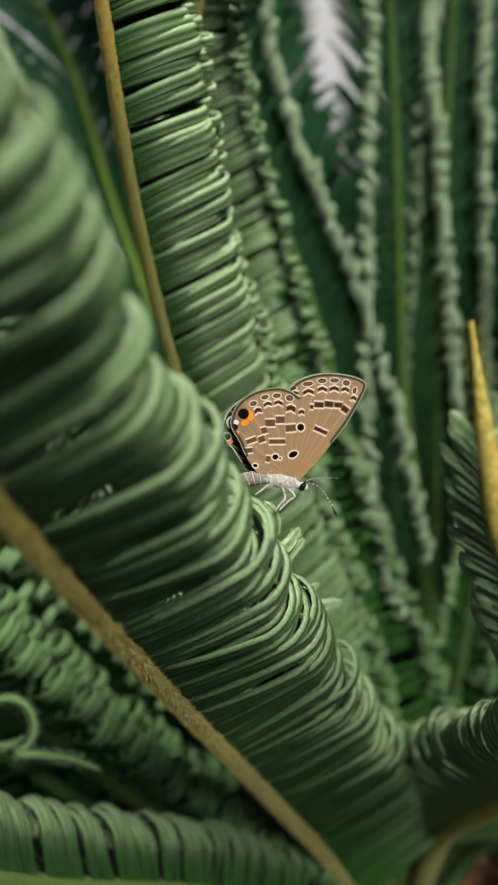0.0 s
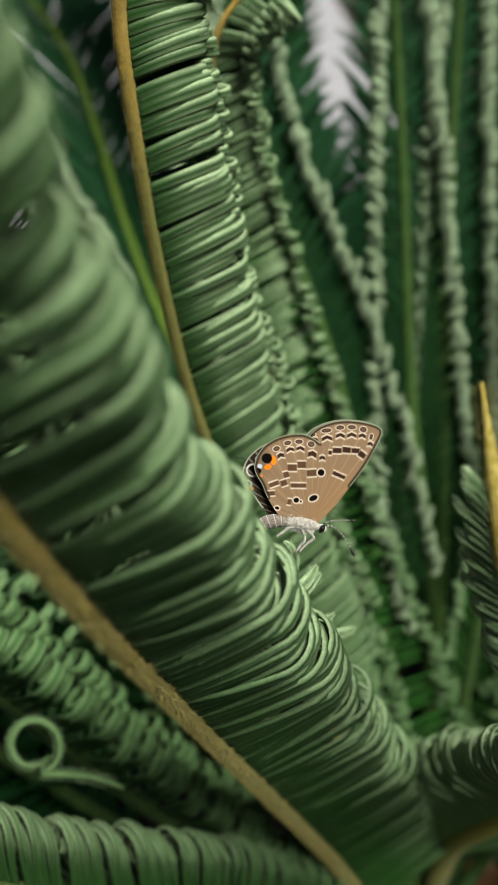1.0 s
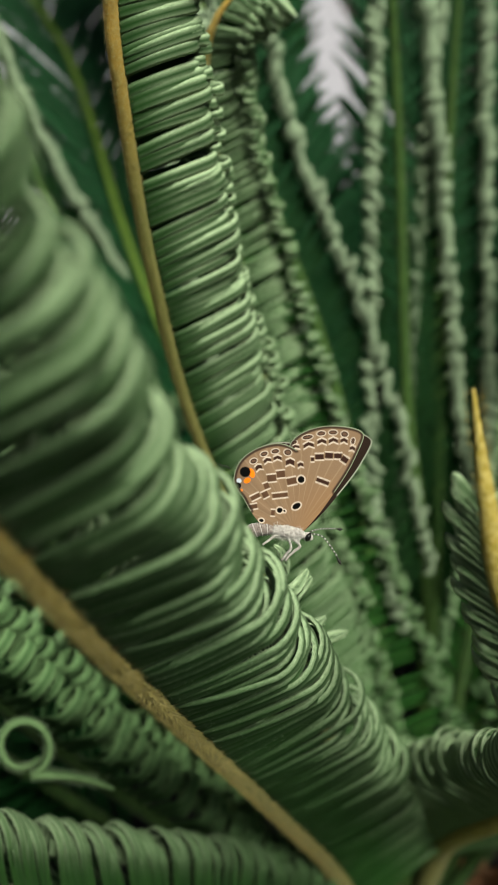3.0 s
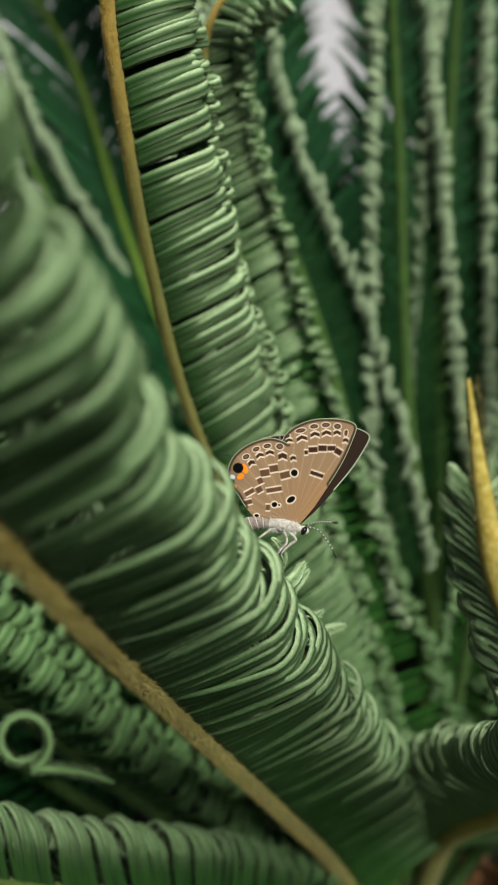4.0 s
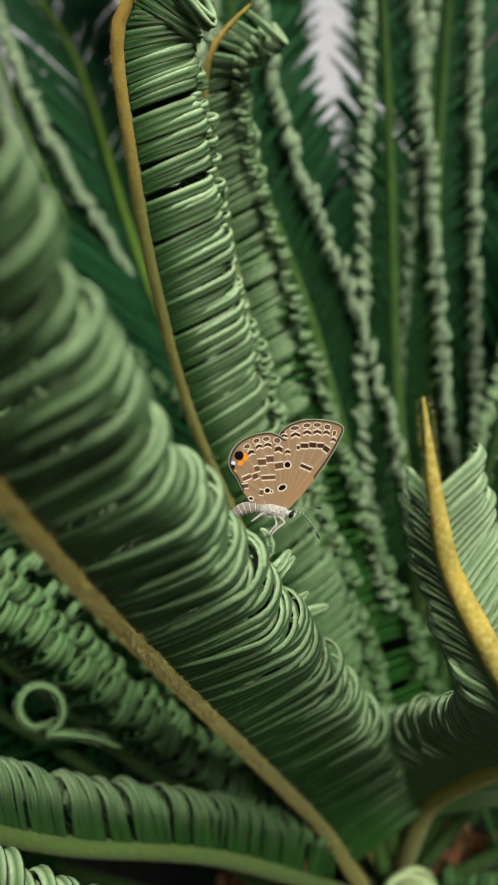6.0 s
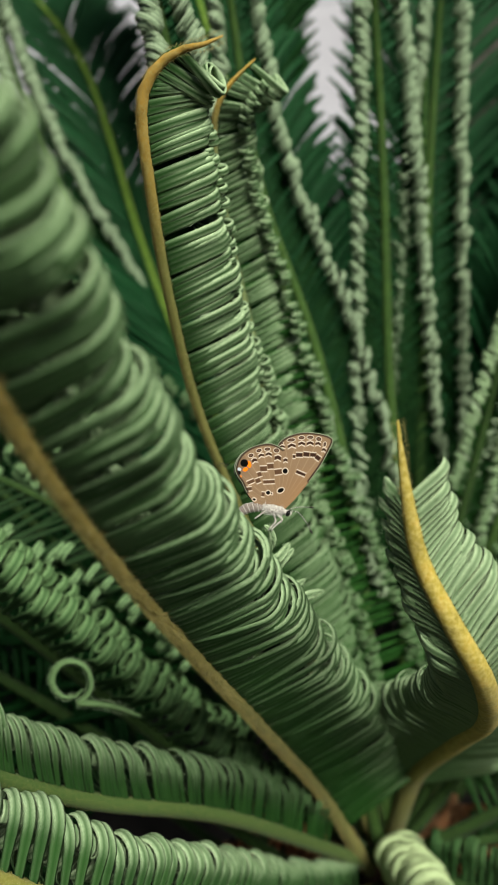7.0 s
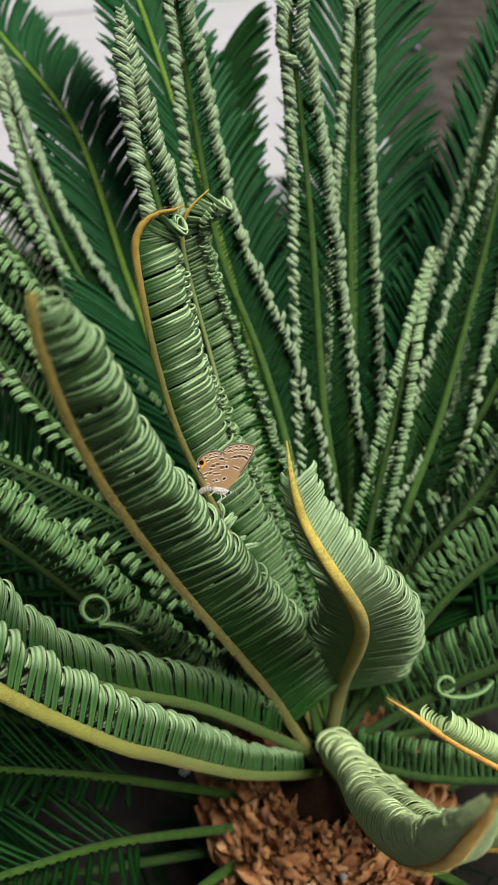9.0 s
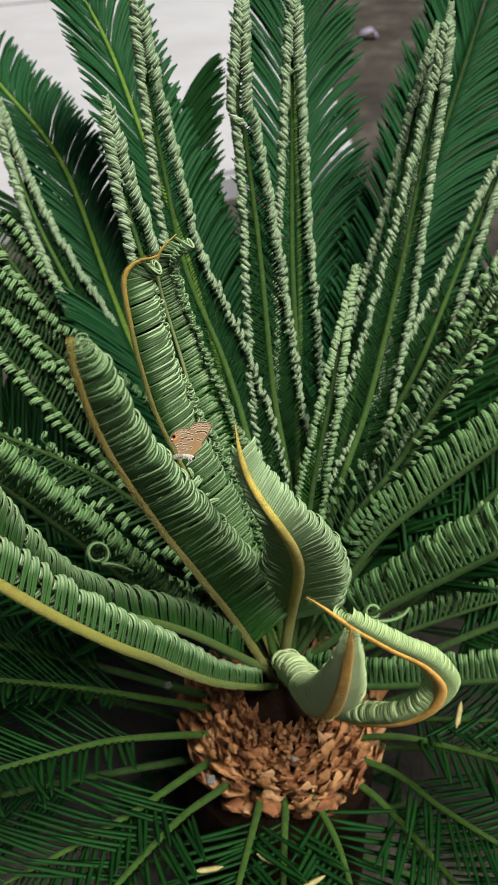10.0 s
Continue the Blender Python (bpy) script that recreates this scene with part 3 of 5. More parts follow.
frond([(0.0572, 0.1147, 0.2891), (0.1035, 0.1459, 0.3525), (0.1378, 0.1601, 0.3802), (0.1821, 0.1755, 0.4096), (0.2079, 0.1849, 0.4266)],
      (0.0, 0.94, -0.33), "half-open young frond with loosely curled green leaflets", (MAT_SIDE, MAT_R_GREEN),
      rachis=(2.5, 1.5), spacing=(3.3, 3.1), base_leaf=(40, 0.4, -4, 4.5, 1.6, 4, 2.5), tip_leaf=(42, 0.42, -4, 4.5, 1.6, 4, 2.6), first=0.2, jitter=2, twist=(12, 8), legs=0.75, variants=26, waist=0.5, thick=0.07, skew=-72, lap=0.12)
right_frond = frond([(0.0565, 0.1083, 0.2926), (0.1028, 0.1126, 0.3352), (0.1331, 0.1125, 0.3596), (0.1675, 0.1119, 0.3873), (0.1883, 0.1121, 0.404)],
      (0.09, 0.97, -0.24), "half-open young frond with loosely curled green leaflets", (MAT_SIDE, MAT_R_GREEN),
      rachis=(2.8, 2.0), spacing=(3.8, 3.6), base_leaf=(46, 0.36, 0, 5.5, 1.8, 4, 3.0), tip_leaf=(52, 0.42, 0, 6.5, 2.0, 4, 3.2), first=0.2, jitter=3.5, twist=(14, 4), legs=0.5, variants=26, waist=0.5, thick=0.07, skew=-70, lap=0.12)
frond([(0.0569, 0.1111, 0.2883), (0.0997, 0.1147, 0.2974), (0.1424, 0.1215, 0.3108), (0.1928, 0.1296, 0.3218)],
      (0.0, 0.99, -0.16), "half-open young frond with loosely curled green leaflets", (MAT_SIDE, MAT_R_GREEN),
      rachis=(2.8, 1.1), spacing=(3.4, 3.4), base_leaf=(26, 0.4, 5, 3, 1.4, 4, 2.5), tip_leaf=(30, 0.4, 5, 3.6, 1.4, 4, 2.6), first=0.2, jitter=4, twist=(25, 20), legs=0.4, variants=26, waist=0.5, thick=0.07, skew=-60, lap=0.12)
frond([(0.0563, 0.1051, 0.2882), (0.0957, 0.09, 0.2959), (0.134, 0.0825, 0.3061), (0.171, 0.0758, 0.3173), (0.1919, 0.0693, 0.3287)],
      (0.0, 0.94, -0.33), "arching young frond with combed leaflets curling over", (MAT_SIDE, MAT_R_GREEN),
      skew=-75, legs=0.45, rachis=(2.7, 2.0), spacing=(3.2, 3.1), base_leaf=(32, 0.36, 0, 4.2, 1.5, 2, 2.7), tip_leaf=(34, 0.38, 0, 4.4, 1.5, 2, 2.8), first=0.05, jitter=3, variants=26, thick=0.07, lap=0.12)
frond([(0.05, 0.1119, 0.2813), (0.0521, 0.1133, 0.3158), (0.0541, 0.1114, 0.3459), (0.0531, 0.0859, 0.4087), (0.0474, 0.0642, 0.4524), (0.039, 0.0529, 0.4817), (0.0321, 0.0548, 0.4945), (0.0266, 0.0601, 0.5039), (0.0235, 0.064, 0.5154), (0.022, 0.0712, 0.5253)],
      [(-0.12, 0.95, 0.27), (-0.1, 0.9, -0.42)], "young frond with a golden spike tip and rolled leaflets", (MAT_NEAR, MAT_R_GOLD),
      rachis=(3.6, 0.9), spacing=(1.6, 1.1), legs=0.25, tip_legs=0.9, back_legs=0.45, fade=(0.12, 0.45), mid=0.3, bare=0.8, thick=0.07, base_leaf=(56, 0.42, -5, 8, 3, 10, 2.7), tip_leaf=(10, 0.45, 4, 3.4, 1.6, 12, 1.8), back=((46, 0.42, 33, 8, 3, 10, 2.6), (4, 0.5, 35, 3.0, 1.6, 40, 1.6)), first=0.2, jitter=1.8, hairs=14000, variants=26, lap=-0.15, waist=0.95, last=0.95, taper=2.5, twist=(8, 20))
frond([(0.0484, 0.0988, 0.2959), (0.0529, 0.0692, 0.3286), (0.0539, 0.0294, 0.3759), (0.0554, 0.0008, 0.4223), (0.0544, -0.0182, 0.4696), (0.053, -0.0272, 0.5063), (0.0515, -0.0323, 0.5319)],
      [(0.1, 0.79, 0.6), (0.21, 0.93, -0.3)], "curved young frond with a smooth rolled blade and orange stem", (MAT_BLADE, MAT_R_ORANGE),
      rachis=(3.6, 1.0), bare=1.0, mid=0.75, spacing=(1.3, 1.1), legs=1.0, fade=(0.0, 0.4), thick=0.05, base_leaf=(42, 0.1, 60, 10, 4, 6, 3.2), tip_leaf=(17, 0.4, 15, 5, 3, 10, 2.6), first=0.02, jitter=0.8, skew=0, hairs=9000, variants=26, lap=-0.15, waist=0.95, taper=3, flat=0.2, twist=(0, 20), last=0.985, close=0.12, shut=0.45)
frond([(0.054, 0.1014, 0.2912), (0.0755, 0.0575, 0.3207), (0.0965, 0.036, 0.3482), (0.1112, 0.0274, 0.3731), (0.1133, 0.0262, 0.3959), (0.1014, 0.0245, 0.4182), (0.0839, 0.0225, 0.4358), (0.0654, 0.0215, 0.4548), (0.053, 0.0207, 0.47), (0.0455, 0.0206, 0.4781)],
      [(0.0, 0.67, 0.75), (0.26, 0.86, 0.44)], "looped young frond with an orange stem and pointed tip", (MAT_BLADE, MAT_R_ORANGE),
      rachis=(2.9, 0.8), bare=1.0, mid=0.3, spacing=(1.5, 1.3), legs=0.8, fade=(0.0, 0.4), thick=0.06, base_leaf=(24, 0.2, 22, 6, 2.5, 4, 2.8), tip_leaf=(9, 0.2, 20, 4, 2.5, 20, 2.2), first=0.14, jitter=1.0, skew=0, hairs=9000, variants=26, lap=-0.15, waist=0.95, last=0.9, taper=4, flat=0.6)
frond([(0.0451, 0.0985, 0.2872), (0.0306, 0.0904, 0.3007), (0.0104, 0.076, 0.3298), (-0.0066, 0.0609, 0.3662), (-0.02, 0.046, 0.4028), (-0.0317, 0.0381, 0.4247), (-0.0539, 0.0361, 0.4505), (-0.0738, 0.0375, 0.4727), (-0.0873, 0.0383, 0.4902)],
      [(-0.82, 0.52, -0.23), (-0.54, 0.76, -0.35)], "pale arching young frond with combed leaflets curling over", (MAT_NEAR, MAT_R_LIME),
      skew=95, legs=0.12, rachis=(2.0, 2.4), spacing=(2.9, 3.7), base_leaf=(30, 0.26, -2, 4.0, 1.6, 4, 2.0), tip_leaf=(38, 0.3, -2, 4.8, 1.9, 6, 2.7), first=0.05, jitter=1.8, variants=26, thick=0.12, twist=(24, 22), hairs=26000, lap=-0.2, clump=0.1, bare=0.9)
frond([(0.0419, 0.1039, 0.2947), (-0.006, 0.0852, 0.3669), (-0.0389, 0.0686, 0.4095), (-0.06, 0.0605, 0.439), (-0.0705, 0.0581, 0.4603), (-0.0767, 0.0575, 0.4759), (-0.0846, 0.0573, 0.5)],
      [(-0.62, 0.76, -0.21), (-0.5, 0.85, -0.16)], "young frond with grey-green woolly leaflets rolled tight", (MAT_NEAR, MAT_R_DULL),
      rachis=(2.6, 2.0), spacing=(2.1, 1.8), legs=0.08, fade=(0.15, 0.45), thick=0.2, base_leaf=(34, 0.4, -5, 4.2, 1.7, 28, 1.5), tip_leaf=(34, 0.3, -5, 4.5, 1.8, 26, 1.5), clump=0.35, twist=(22, 22), first=0.14, jitter=1.5, skew=80, hairs=3000, variants=26, lap=-0.15, waist=0.95)
left_frond = frond([(0.0423, 0.1088, 0.2933), (0.015, 0.1058, 0.33), (-0.0155, 0.1018, 0.3653), (-0.0375, 0.1034, 0.392), (-0.0619, 0.1053, 0.4272), (-0.0884, 0.1067, 0.4619), (-0.1043, 0.1073, 0.4831)],
      (0.55, 0.82, -0.16), "half-open young frond with loosely curled green leaflets", (MAT_SIDE, MAT_R_GREEN),
      rachis=(3, 1.9), spacing=(3.6, 3.4), base_leaf=(36, 0.4, 0, 4, 1.6, 4, 2.5), tip_leaf=(42, 0.42, 0, 4.6, 1.6, 4, 2.9), bare=0.65, first=0.2, jitter=3, twist=(15, 10), legs=0.35, variants=26, waist=0.5, thick=0.07, skew=72, lap=-0.15)
frond([(0.043, 0.1165, 0.2876), (0.01, 0.1394, 0.3517), (-0.0211, 0.1485, 0.3887), (-0.0556, 0.1526, 0.4229), (-0.0986, 0.1537, 0.4531), (-0.1189, 0.1539, 0.4656)],
      (0.31, 0.38, 0.87), "half-open young frond with loosely curled green leaflets", (MAT_OPEN, MAT_R_GREEN),
      rachis=(2.8, 1.1), spacing=(3.5, 3.0), base_leaf=(44, 0.58, -20, 3.6, 1.6, 12, 2.2), tip_leaf=(46, 0.58, -20, 3.8, 1.6, 12, 2.3), bare=0.65, first=0.2, jitter=5, twist=(30, 18), legs=0.12, variants=26, waist=0.5, thick=0.08)
frond([(0.0433, 0.1193, 0.2833), (-0.0065, 0.1639, 0.361), (-0.0486, 0.1842, 0.3971), (-0.0793, 0.2013, 0.4288), (-0.1084, 0.2195, 0.462), (-0.1249, 0.2272, 0.4808)],
      (0.4, -0.21, 0.89), "half-open young frond with loosely curled green leaflets", (MAT_OPEN, MAT_R_GREEN),
      rachis=(2.8, 1.1), spacing=(3.5, 3.0), base_leaf=(36, 0.5, 30, 3.2, 1.3, 6, 2.3), tip_leaf=(38, 0.34, 32, 4.0, 1.6, 5, 2.4), bare=0.65, first=0.2, jitter=5, twist=(30, 18), legs=0.12, variants=26, waist=0.5, thick=0.08)
frond([(0.0435, 0.1215, 0.2863), (-0.0054, 0.1895, 0.3798), (-0.0478, 0.2138, 0.4214), (-0.0796, 0.2307, 0.4488), (-0.1112, 0.2482, 0.4729), (-0.1301, 0.2574, 0.4856)],
      (0.39, -0.34, 0.85), "half-open young frond with loosely curled green leaflets", (MAT_OPEN, MAT_R_GREEN),
      rachis=(2.8, 1.1), spacing=(3.5, 3.0), base_leaf=(36, 0.5, 30, 3.2, 1.3, 6, 2.3), tip_leaf=(38, 0.34, 32, 4.0, 1.6, 5, 2.4), first=0.2, jitter=5, twist=(30, 18), legs=0.12, variants=26, waist=0.5, thick=0.08)
frond([(0.0435, 0.1215, 0.2863), (-0.0051, 0.1993, 0.3852), (-0.0493, 0.2496, 0.4299), (-0.0774, 0.292, 0.4638), (-0.098, 0.3243, 0.496), (-0.1122, 0.3516, 0.5376), (-0.118, 0.3624, 0.5689)],
      (0.23, -0.59, 0.77), "upright young frond with two rows of coiled leaflets", (MAT_COIL, MAT_R_MOSS),
      rachis=(2.8, 0.9), spacing=(2.5, 1.5), base_leaf=(40, 0.52, 12, 2.5, 1.3, -7, 1.6), tip_leaf=(44, 0.0, 18, 4.2, 1.7, -6, 1.3), clump=0.3, close=0.5, first=0.26, jitter=1.3, variants=26, twist=(46, 34), bare=0.9, legs=0.01, waist=0.45, thick=0.1)
frond([(0.0437, 0.1243, 0.282), (-0.0161, 0.2128, 0.3833), (-0.068, 0.2539, 0.4277), (-0.0986, 0.284, 0.461), (-0.1181, 0.3012, 0.4846), (-0.1379, 0.314, 0.5022)],
      (0.39, -0.34, 0.85), "half-open young frond with loosely curled green leaflets", (MAT_OPEN, MAT_R_GREEN),
      rachis=(2.8, 1.1), spacing=(3.5, 3.0), base_leaf=(36, 0.5, 30, 3.2, 1.3, 6, 2.3), tip_leaf=(38, 0.34, 32, 4.0, 1.6, 5, 2.4), first=0.2, jitter=5, twist=(30, 18), legs=0.12, variants=26, waist=0.5, thick=0.08)
frond([(0.0511, 0.1241, 0.2817), (-0.0046, 0.1999, 0.3942), (-0.0337, 0.2455, 0.4406), (-0.0522, 0.3019, 0.4529), (-0.0862, 0.3892, 0.5036), (-0.1348, 0.4581, 0.5373), (-0.1723, 0.5051, 0.5611)],
      (0.32, -0.44, 0.84), "mature upright frond with straight bluish-green leaflets", (MAT_PALE, MAT_R_BRIGHT),
      rachis=(2.4, 1.2), spacing=(2.2, 2.0), base_leaf=(36, 0.0, 10, 300, 200, 58, 4.6), tip_leaf=(30, 0.0, 10, 300, 200, 60, 4.2), first=0.25, segs=8, thick=0.1, variants=4, waist=0.5, jitter=2, joined=True)
frond([(0.0533, 0.1269, 0.2773), (0.0219, 0.2427, 0.4041), (0.0002, 0.3011, 0.4763), (-0.0189, 0.3351, 0.523), (-0.0405, 0.3743, 0.5771), (-0.0602, 0.3954, 0.6143)],
      (0.41, -0.42, 0.81), "mature upright frond with straight bluish-green leaflets", (MAT_PALE, MAT_R_BRIGHT),
      rachis=(2.4, 1.2), spacing=(2.2, 2.0), base_leaf=(40, 0, 10, 300, 200, 58, 4.6), tip_leaf=(32, 0, 10, 300, 200, 60, 4.2), first=0.25, segs=8, thick=0.1, variants=4, waist=0.5, jitter=2, joined=True)
frond([(0.0538, 0.1311, 0.2709), (0.0331, 0.25, 0.3733), (0.0061, 0.3239, 0.4423), (-0.003, 0.3717, 0.4919), (-0.0002, 0.4056, 0.5385)],
      (0.0, -0.61, 0.8), "mature upright frond with straight bluish-green leaflets", (MAT_OLD, MAT_R_GREEN),
      rachis=(2.4, 1.2), spacing=(2.2, 2.0), base_leaf=(36, 0.0, 10, 300, 200, 58, 4.6), tip_leaf=(30, 0.0, 10, 300, 200, 60, 4.2), first=0.25, segs=8, thick=0.1, variants=4, waist=0.5, jitter=2, joined=True)
frond([(0.0557, 0.131, 0.2708), (0.0723, 0.249, 0.3719), (0.0783, 0.3339, 0.4561), (0.0794, 0.4112, 0.5462), (0.0801, 0.4578, 0.6103)],
      (0.19, -0.6, 0.78), "mature upright frond with straight bluish-green leaflets", (MAT_PALE, MAT_R_MOSS),
      rachis=(2.4, 1.2), spacing=(2.2, 2.0), base_leaf=(50, 0, 10, 300, 200, 58, 4.6), tip_leaf=(42, 0, 10, 300, 200, 60, 4.2), first=0.25, segs=8, thick=0.1, variants=4, waist=0.5, jitter=2, joined=True)
frond([(0.0595, 0.1309, 0.2706), (0.1071, 0.2365, 0.3548), (0.1459, 0.3164, 0.432), (0.183, 0.387, 0.5128), (0.2167, 0.443, 0.5899)],
      (0.19, -0.6, 0.78), "mature upright frond with straight bluish-green leaflets", (MAT_PALE, MAT_R_GREEN),
      rachis=(2.4, 1.2), spacing=(2.2, 2.0), base_leaf=(52, 0, 10, 300, 200, 56, 4.6), tip_leaf=(45, 0, 10, 300, 200, 58, 4.2), first=0.25, segs=8, thick=0.1, variants=4, waist=0.5, jitter=2, joined=True)
frond([(0.0477, 0.1271, 0.2776), (-0.018, 0.2263, 0.3611), (-0.0863, 0.2876, 0.4047), (-0.1663, 0.3385, 0.4542)],
      (0.3, -0.36, 0.88), "mature upright frond with straight bluish-green leaflets", (MAT_OLD, MAT_R_GREEN),
      rachis=(2.4, 1.2), spacing=(2.2, 2.0), base_leaf=(36, 0.0, 10, 300, 200, 58, 3.6), tip_leaf=(30, 0.0, 10, 300, 200, 60, 3.2), first=0.25, segs=8, thick=0.1, variants=4, waist=0.5, jitter=2, joined=True)
frond([(0.0477, 0.1271, 0.2776), (-0.0195, 0.183, 0.33), (-0.0839, 0.217, 0.3686), (-0.1586, 0.2509, 0.4072)],
      (0.31, -0.08, 0.95), "mature upright frond with straight bluish-green leaflets", (MAT_OLD, MAT_R_GREEN),
      rachis=(2.4, 1.2), spacing=(2.2, 2.0), base_leaf=(36, 0.0, 10, 300, 200, 58, 3.6), tip_leaf=(30, 0.0, 10, 300, 200, 60, 3.2), first=0.25, segs=8, thick=0.1, variants=4, waist=0.5, jitter=2, joined=True)
frond([(0.0477, 0.1271, 0.2776), (-0.0021, 0.2486, 0.3713), (-0.063, 0.3244, 0.4266), (-0.1184, 0.3848, 0.4772)],
      (0.3, -0.36, 0.88), "mature upright frond with straight bluish-green leaflets", (MAT_OLD, MAT_R_GREEN),
      rachis=(2.4, 1.2), spacing=(2.2, 2.0), base_leaf=(36, 0.0, 10, 300, 200, 58, 3.6), tip_leaf=(30, 0.0, 10, 300, 200, 60, 3.2), first=0.25, segs=8, thick=0.1, variants=4, waist=0.5, jitter=2, joined=True)
frond([(0.0588, 0.1267, 0.2771), (0.1294, 0.2184, 0.338), (0.1937, 0.2776, 0.3785), (0.2561, 0.3224, 0.4239)],
      (-0.3, -0.36, 0.88), "mature upright frond with straight bluish-green leaflets", (MAT_OLD, MAT_R_GREEN),
      rachis=(2.4, 1.2), spacing=(2.2, 2.0), base_leaf=(36, 0.0, 10, 300, 200, 58, 3.6), tip_leaf=(30, 0.0, 10, 300, 200, 60, 3.2), first=0.25, segs=8, thick=0.1, variants=4, waist=0.5, jitter=2, joined=True)
frond([(0.0588, 0.1267, 0.2771), (0.1243, 0.1821, 0.3206), (0.182, 0.2124, 0.346), (0.2473, 0.2395, 0.3752)],
      (-0.31, -0.08, 0.95), "mature upright frond with straight bluish-green leaflets", (MAT_OLD, MAT_R_GREEN),
      rachis=(2.4, 1.2), spacing=(2.2, 2.0), base_leaf=(36, 0.0, 10, 300, 200, 58, 3.6), tip_leaf=(30, 0.0, 10, 300, 200, 60, 3.2), first=0.25, segs=8, thick=0.1, variants=4, waist=0.5, jitter=2, joined=True)
frond([(0.057, 0.1267, 0.2771), (0.0997, 0.2356, 0.3453), (0.123, 0.3157, 0.4147), (0.1402, 0.371, 0.4663)],
      (-0.1, -0.6, 0.79), "mature upright frond with straight bluish-green leaflets", (MAT_OLD, MAT_R_GREEN),
      rachis=(2.4, 1.2), spacing=(2.2, 2.0), base_leaf=(36, 0.0, 10, 300, 200, 58, 3.6), tip_leaf=(30, 0.0, 10, 300, 200, 60, 3.2), first=0.25, segs=8, thick=0.1, variants=4, waist=0.5, jitter=2, joined=True)
frond([(0.0129, 0.1031, 0.2528), (-0.0214, 0.0948, 0.2822), (-0.0659, 0.0809, 0.3243), (-0.102, 0.0646, 0.363), (-0.1163, 0.0522, 0.3869)],
      (0.0, 0.33, 0.94), "old dark green frond spreading low from the trunk", (MAT_OLD, MAT_R_PETIOLE),
      rachis=(2.9, 1.3), spacing=(5.2, 4.6), bend=0.06, base_leaf=(36, 0.0, 12, 700, 500, 36, 3.5), tip_leaf=(46, 0.0, 12, 700, 500, 42, 3.4), first=0.42, jitter=3, segs=8, thick=0.1, variants=4, waist=0.5)
frond([(0.0123, 0.0941, 0.2404), (-0.0118, 0.0794, 0.2691), (-0.0506, 0.0587, 0.3059), (-0.0816, 0.0397, 0.3289), (-0.098, 0.0244, 0.3486), (-0.114, 0.0086, 0.3677)],
      (0.0, 0.33, 0.94), "old dark green frond spreading low from the trunk", (MAT_OLD, MAT_R_PETIOLE),
      rachis=(2.9, 1.3), spacing=(5.2, 4.6), bend=0.06, base_leaf=(36, 0.0, 12, 700, 500, 36, 3.5), tip_leaf=(46, 0.0, 12, 700, 500, 42, 3.4), first=0.42, jitter=3, segs=8, thick=0.1, variants=4, waist=0.5)
frond([(0.0192, 0.0871, 0.2307), (-0.0041, 0.0668, 0.2518), (-0.0379, 0.0385, 0.2659), (-0.0721, 0.0143, 0.2775), (-0.1052, -0.0073, 0.2887)],
      (0.0, 0.33, 0.94), "old dark green frond spreading low from the trunk", (MAT_OLD, MAT_R_PETIOLE),
      rachis=(2.9, 1.3), spacing=(5.2, 4.6), bend=0.06, base_leaf=(36, 0.0, 12, 700, 500, 36, 3.5), tip_leaf=(46, 0.0, 12, 700, 500, 42, 3.4), first=0.42, jitter=3, segs=8, thick=0.1, variants=4, waist=0.5)
frond([(0.0264, 0.0846, 0.2272), (0.0111, 0.0574, 0.2471), (-0.0151, 0.0303, 0.2669), (-0.0453, -0.0088, 0.2865), (-0.0665, -0.0388, 0.2942)],
      (0.0, 0.33, 0.94), "old dark green frond spreading low from the trunk", (MAT_OLD, MAT_R_PETIOLE),
      rachis=(2.9, 1.3), spacing=(5.2, 4.6), bend=0.06, base_leaf=(36, 0.0, 12, 700, 500, 36, 3.5), tip_leaf=(46, 0.0, 12, 700, 500, 42, 3.4), first=0.42, jitter=3, segs=8, thick=0.1, variants=4, waist=0.5)
frond([(0.0373, 0.0819, 0.2236), (0.0312, 0.048, 0.2423), (0.0227, 0.0188, 0.2511), (0.0133, -0.0121, 0.2576), (0.0079, -0.039, 0.2613)],
      (0.0, 0.33, 0.94), "old dark green frond spreading low from the trunk", (MAT_OLD, MAT_R_PETIOLE),
      rachis=(2.9, 1.3), spacing=(5.2, 4.6), bend=0.06, base_leaf=(36, 0.0, 12, 700, 500, 36, 3.5), tip_leaf=(46, 0.0, 12, 700, 500, 42, 3.4), first=0.42, jitter=3, segs=8, thick=0.1, variants=4, waist=0.5)
frond([(0.0483, 0.0792, 0.2199), (0.0466, 0.0453, 0.2386), (0.0434, 0.0201, 0.2447), (0.0374, -0.0354, 0.2417)],
      (0.0, 0.33, 0.94), "old dark green frond spreading low from the trunk", (MAT_OLD, MAT_R_PETIOLE),
      rachis=(2.9, 1.3), spacing=(5.2, 4.6), bend=0.06, base_leaf=(36, 0.0, 12, 700, 500, 36, 3.5), tip_leaf=(46, 0.0, 12, 700, 500, 42, 3.4), first=0.42, jitter=3, segs=8, thick=0.1, variants=4, waist=0.5)
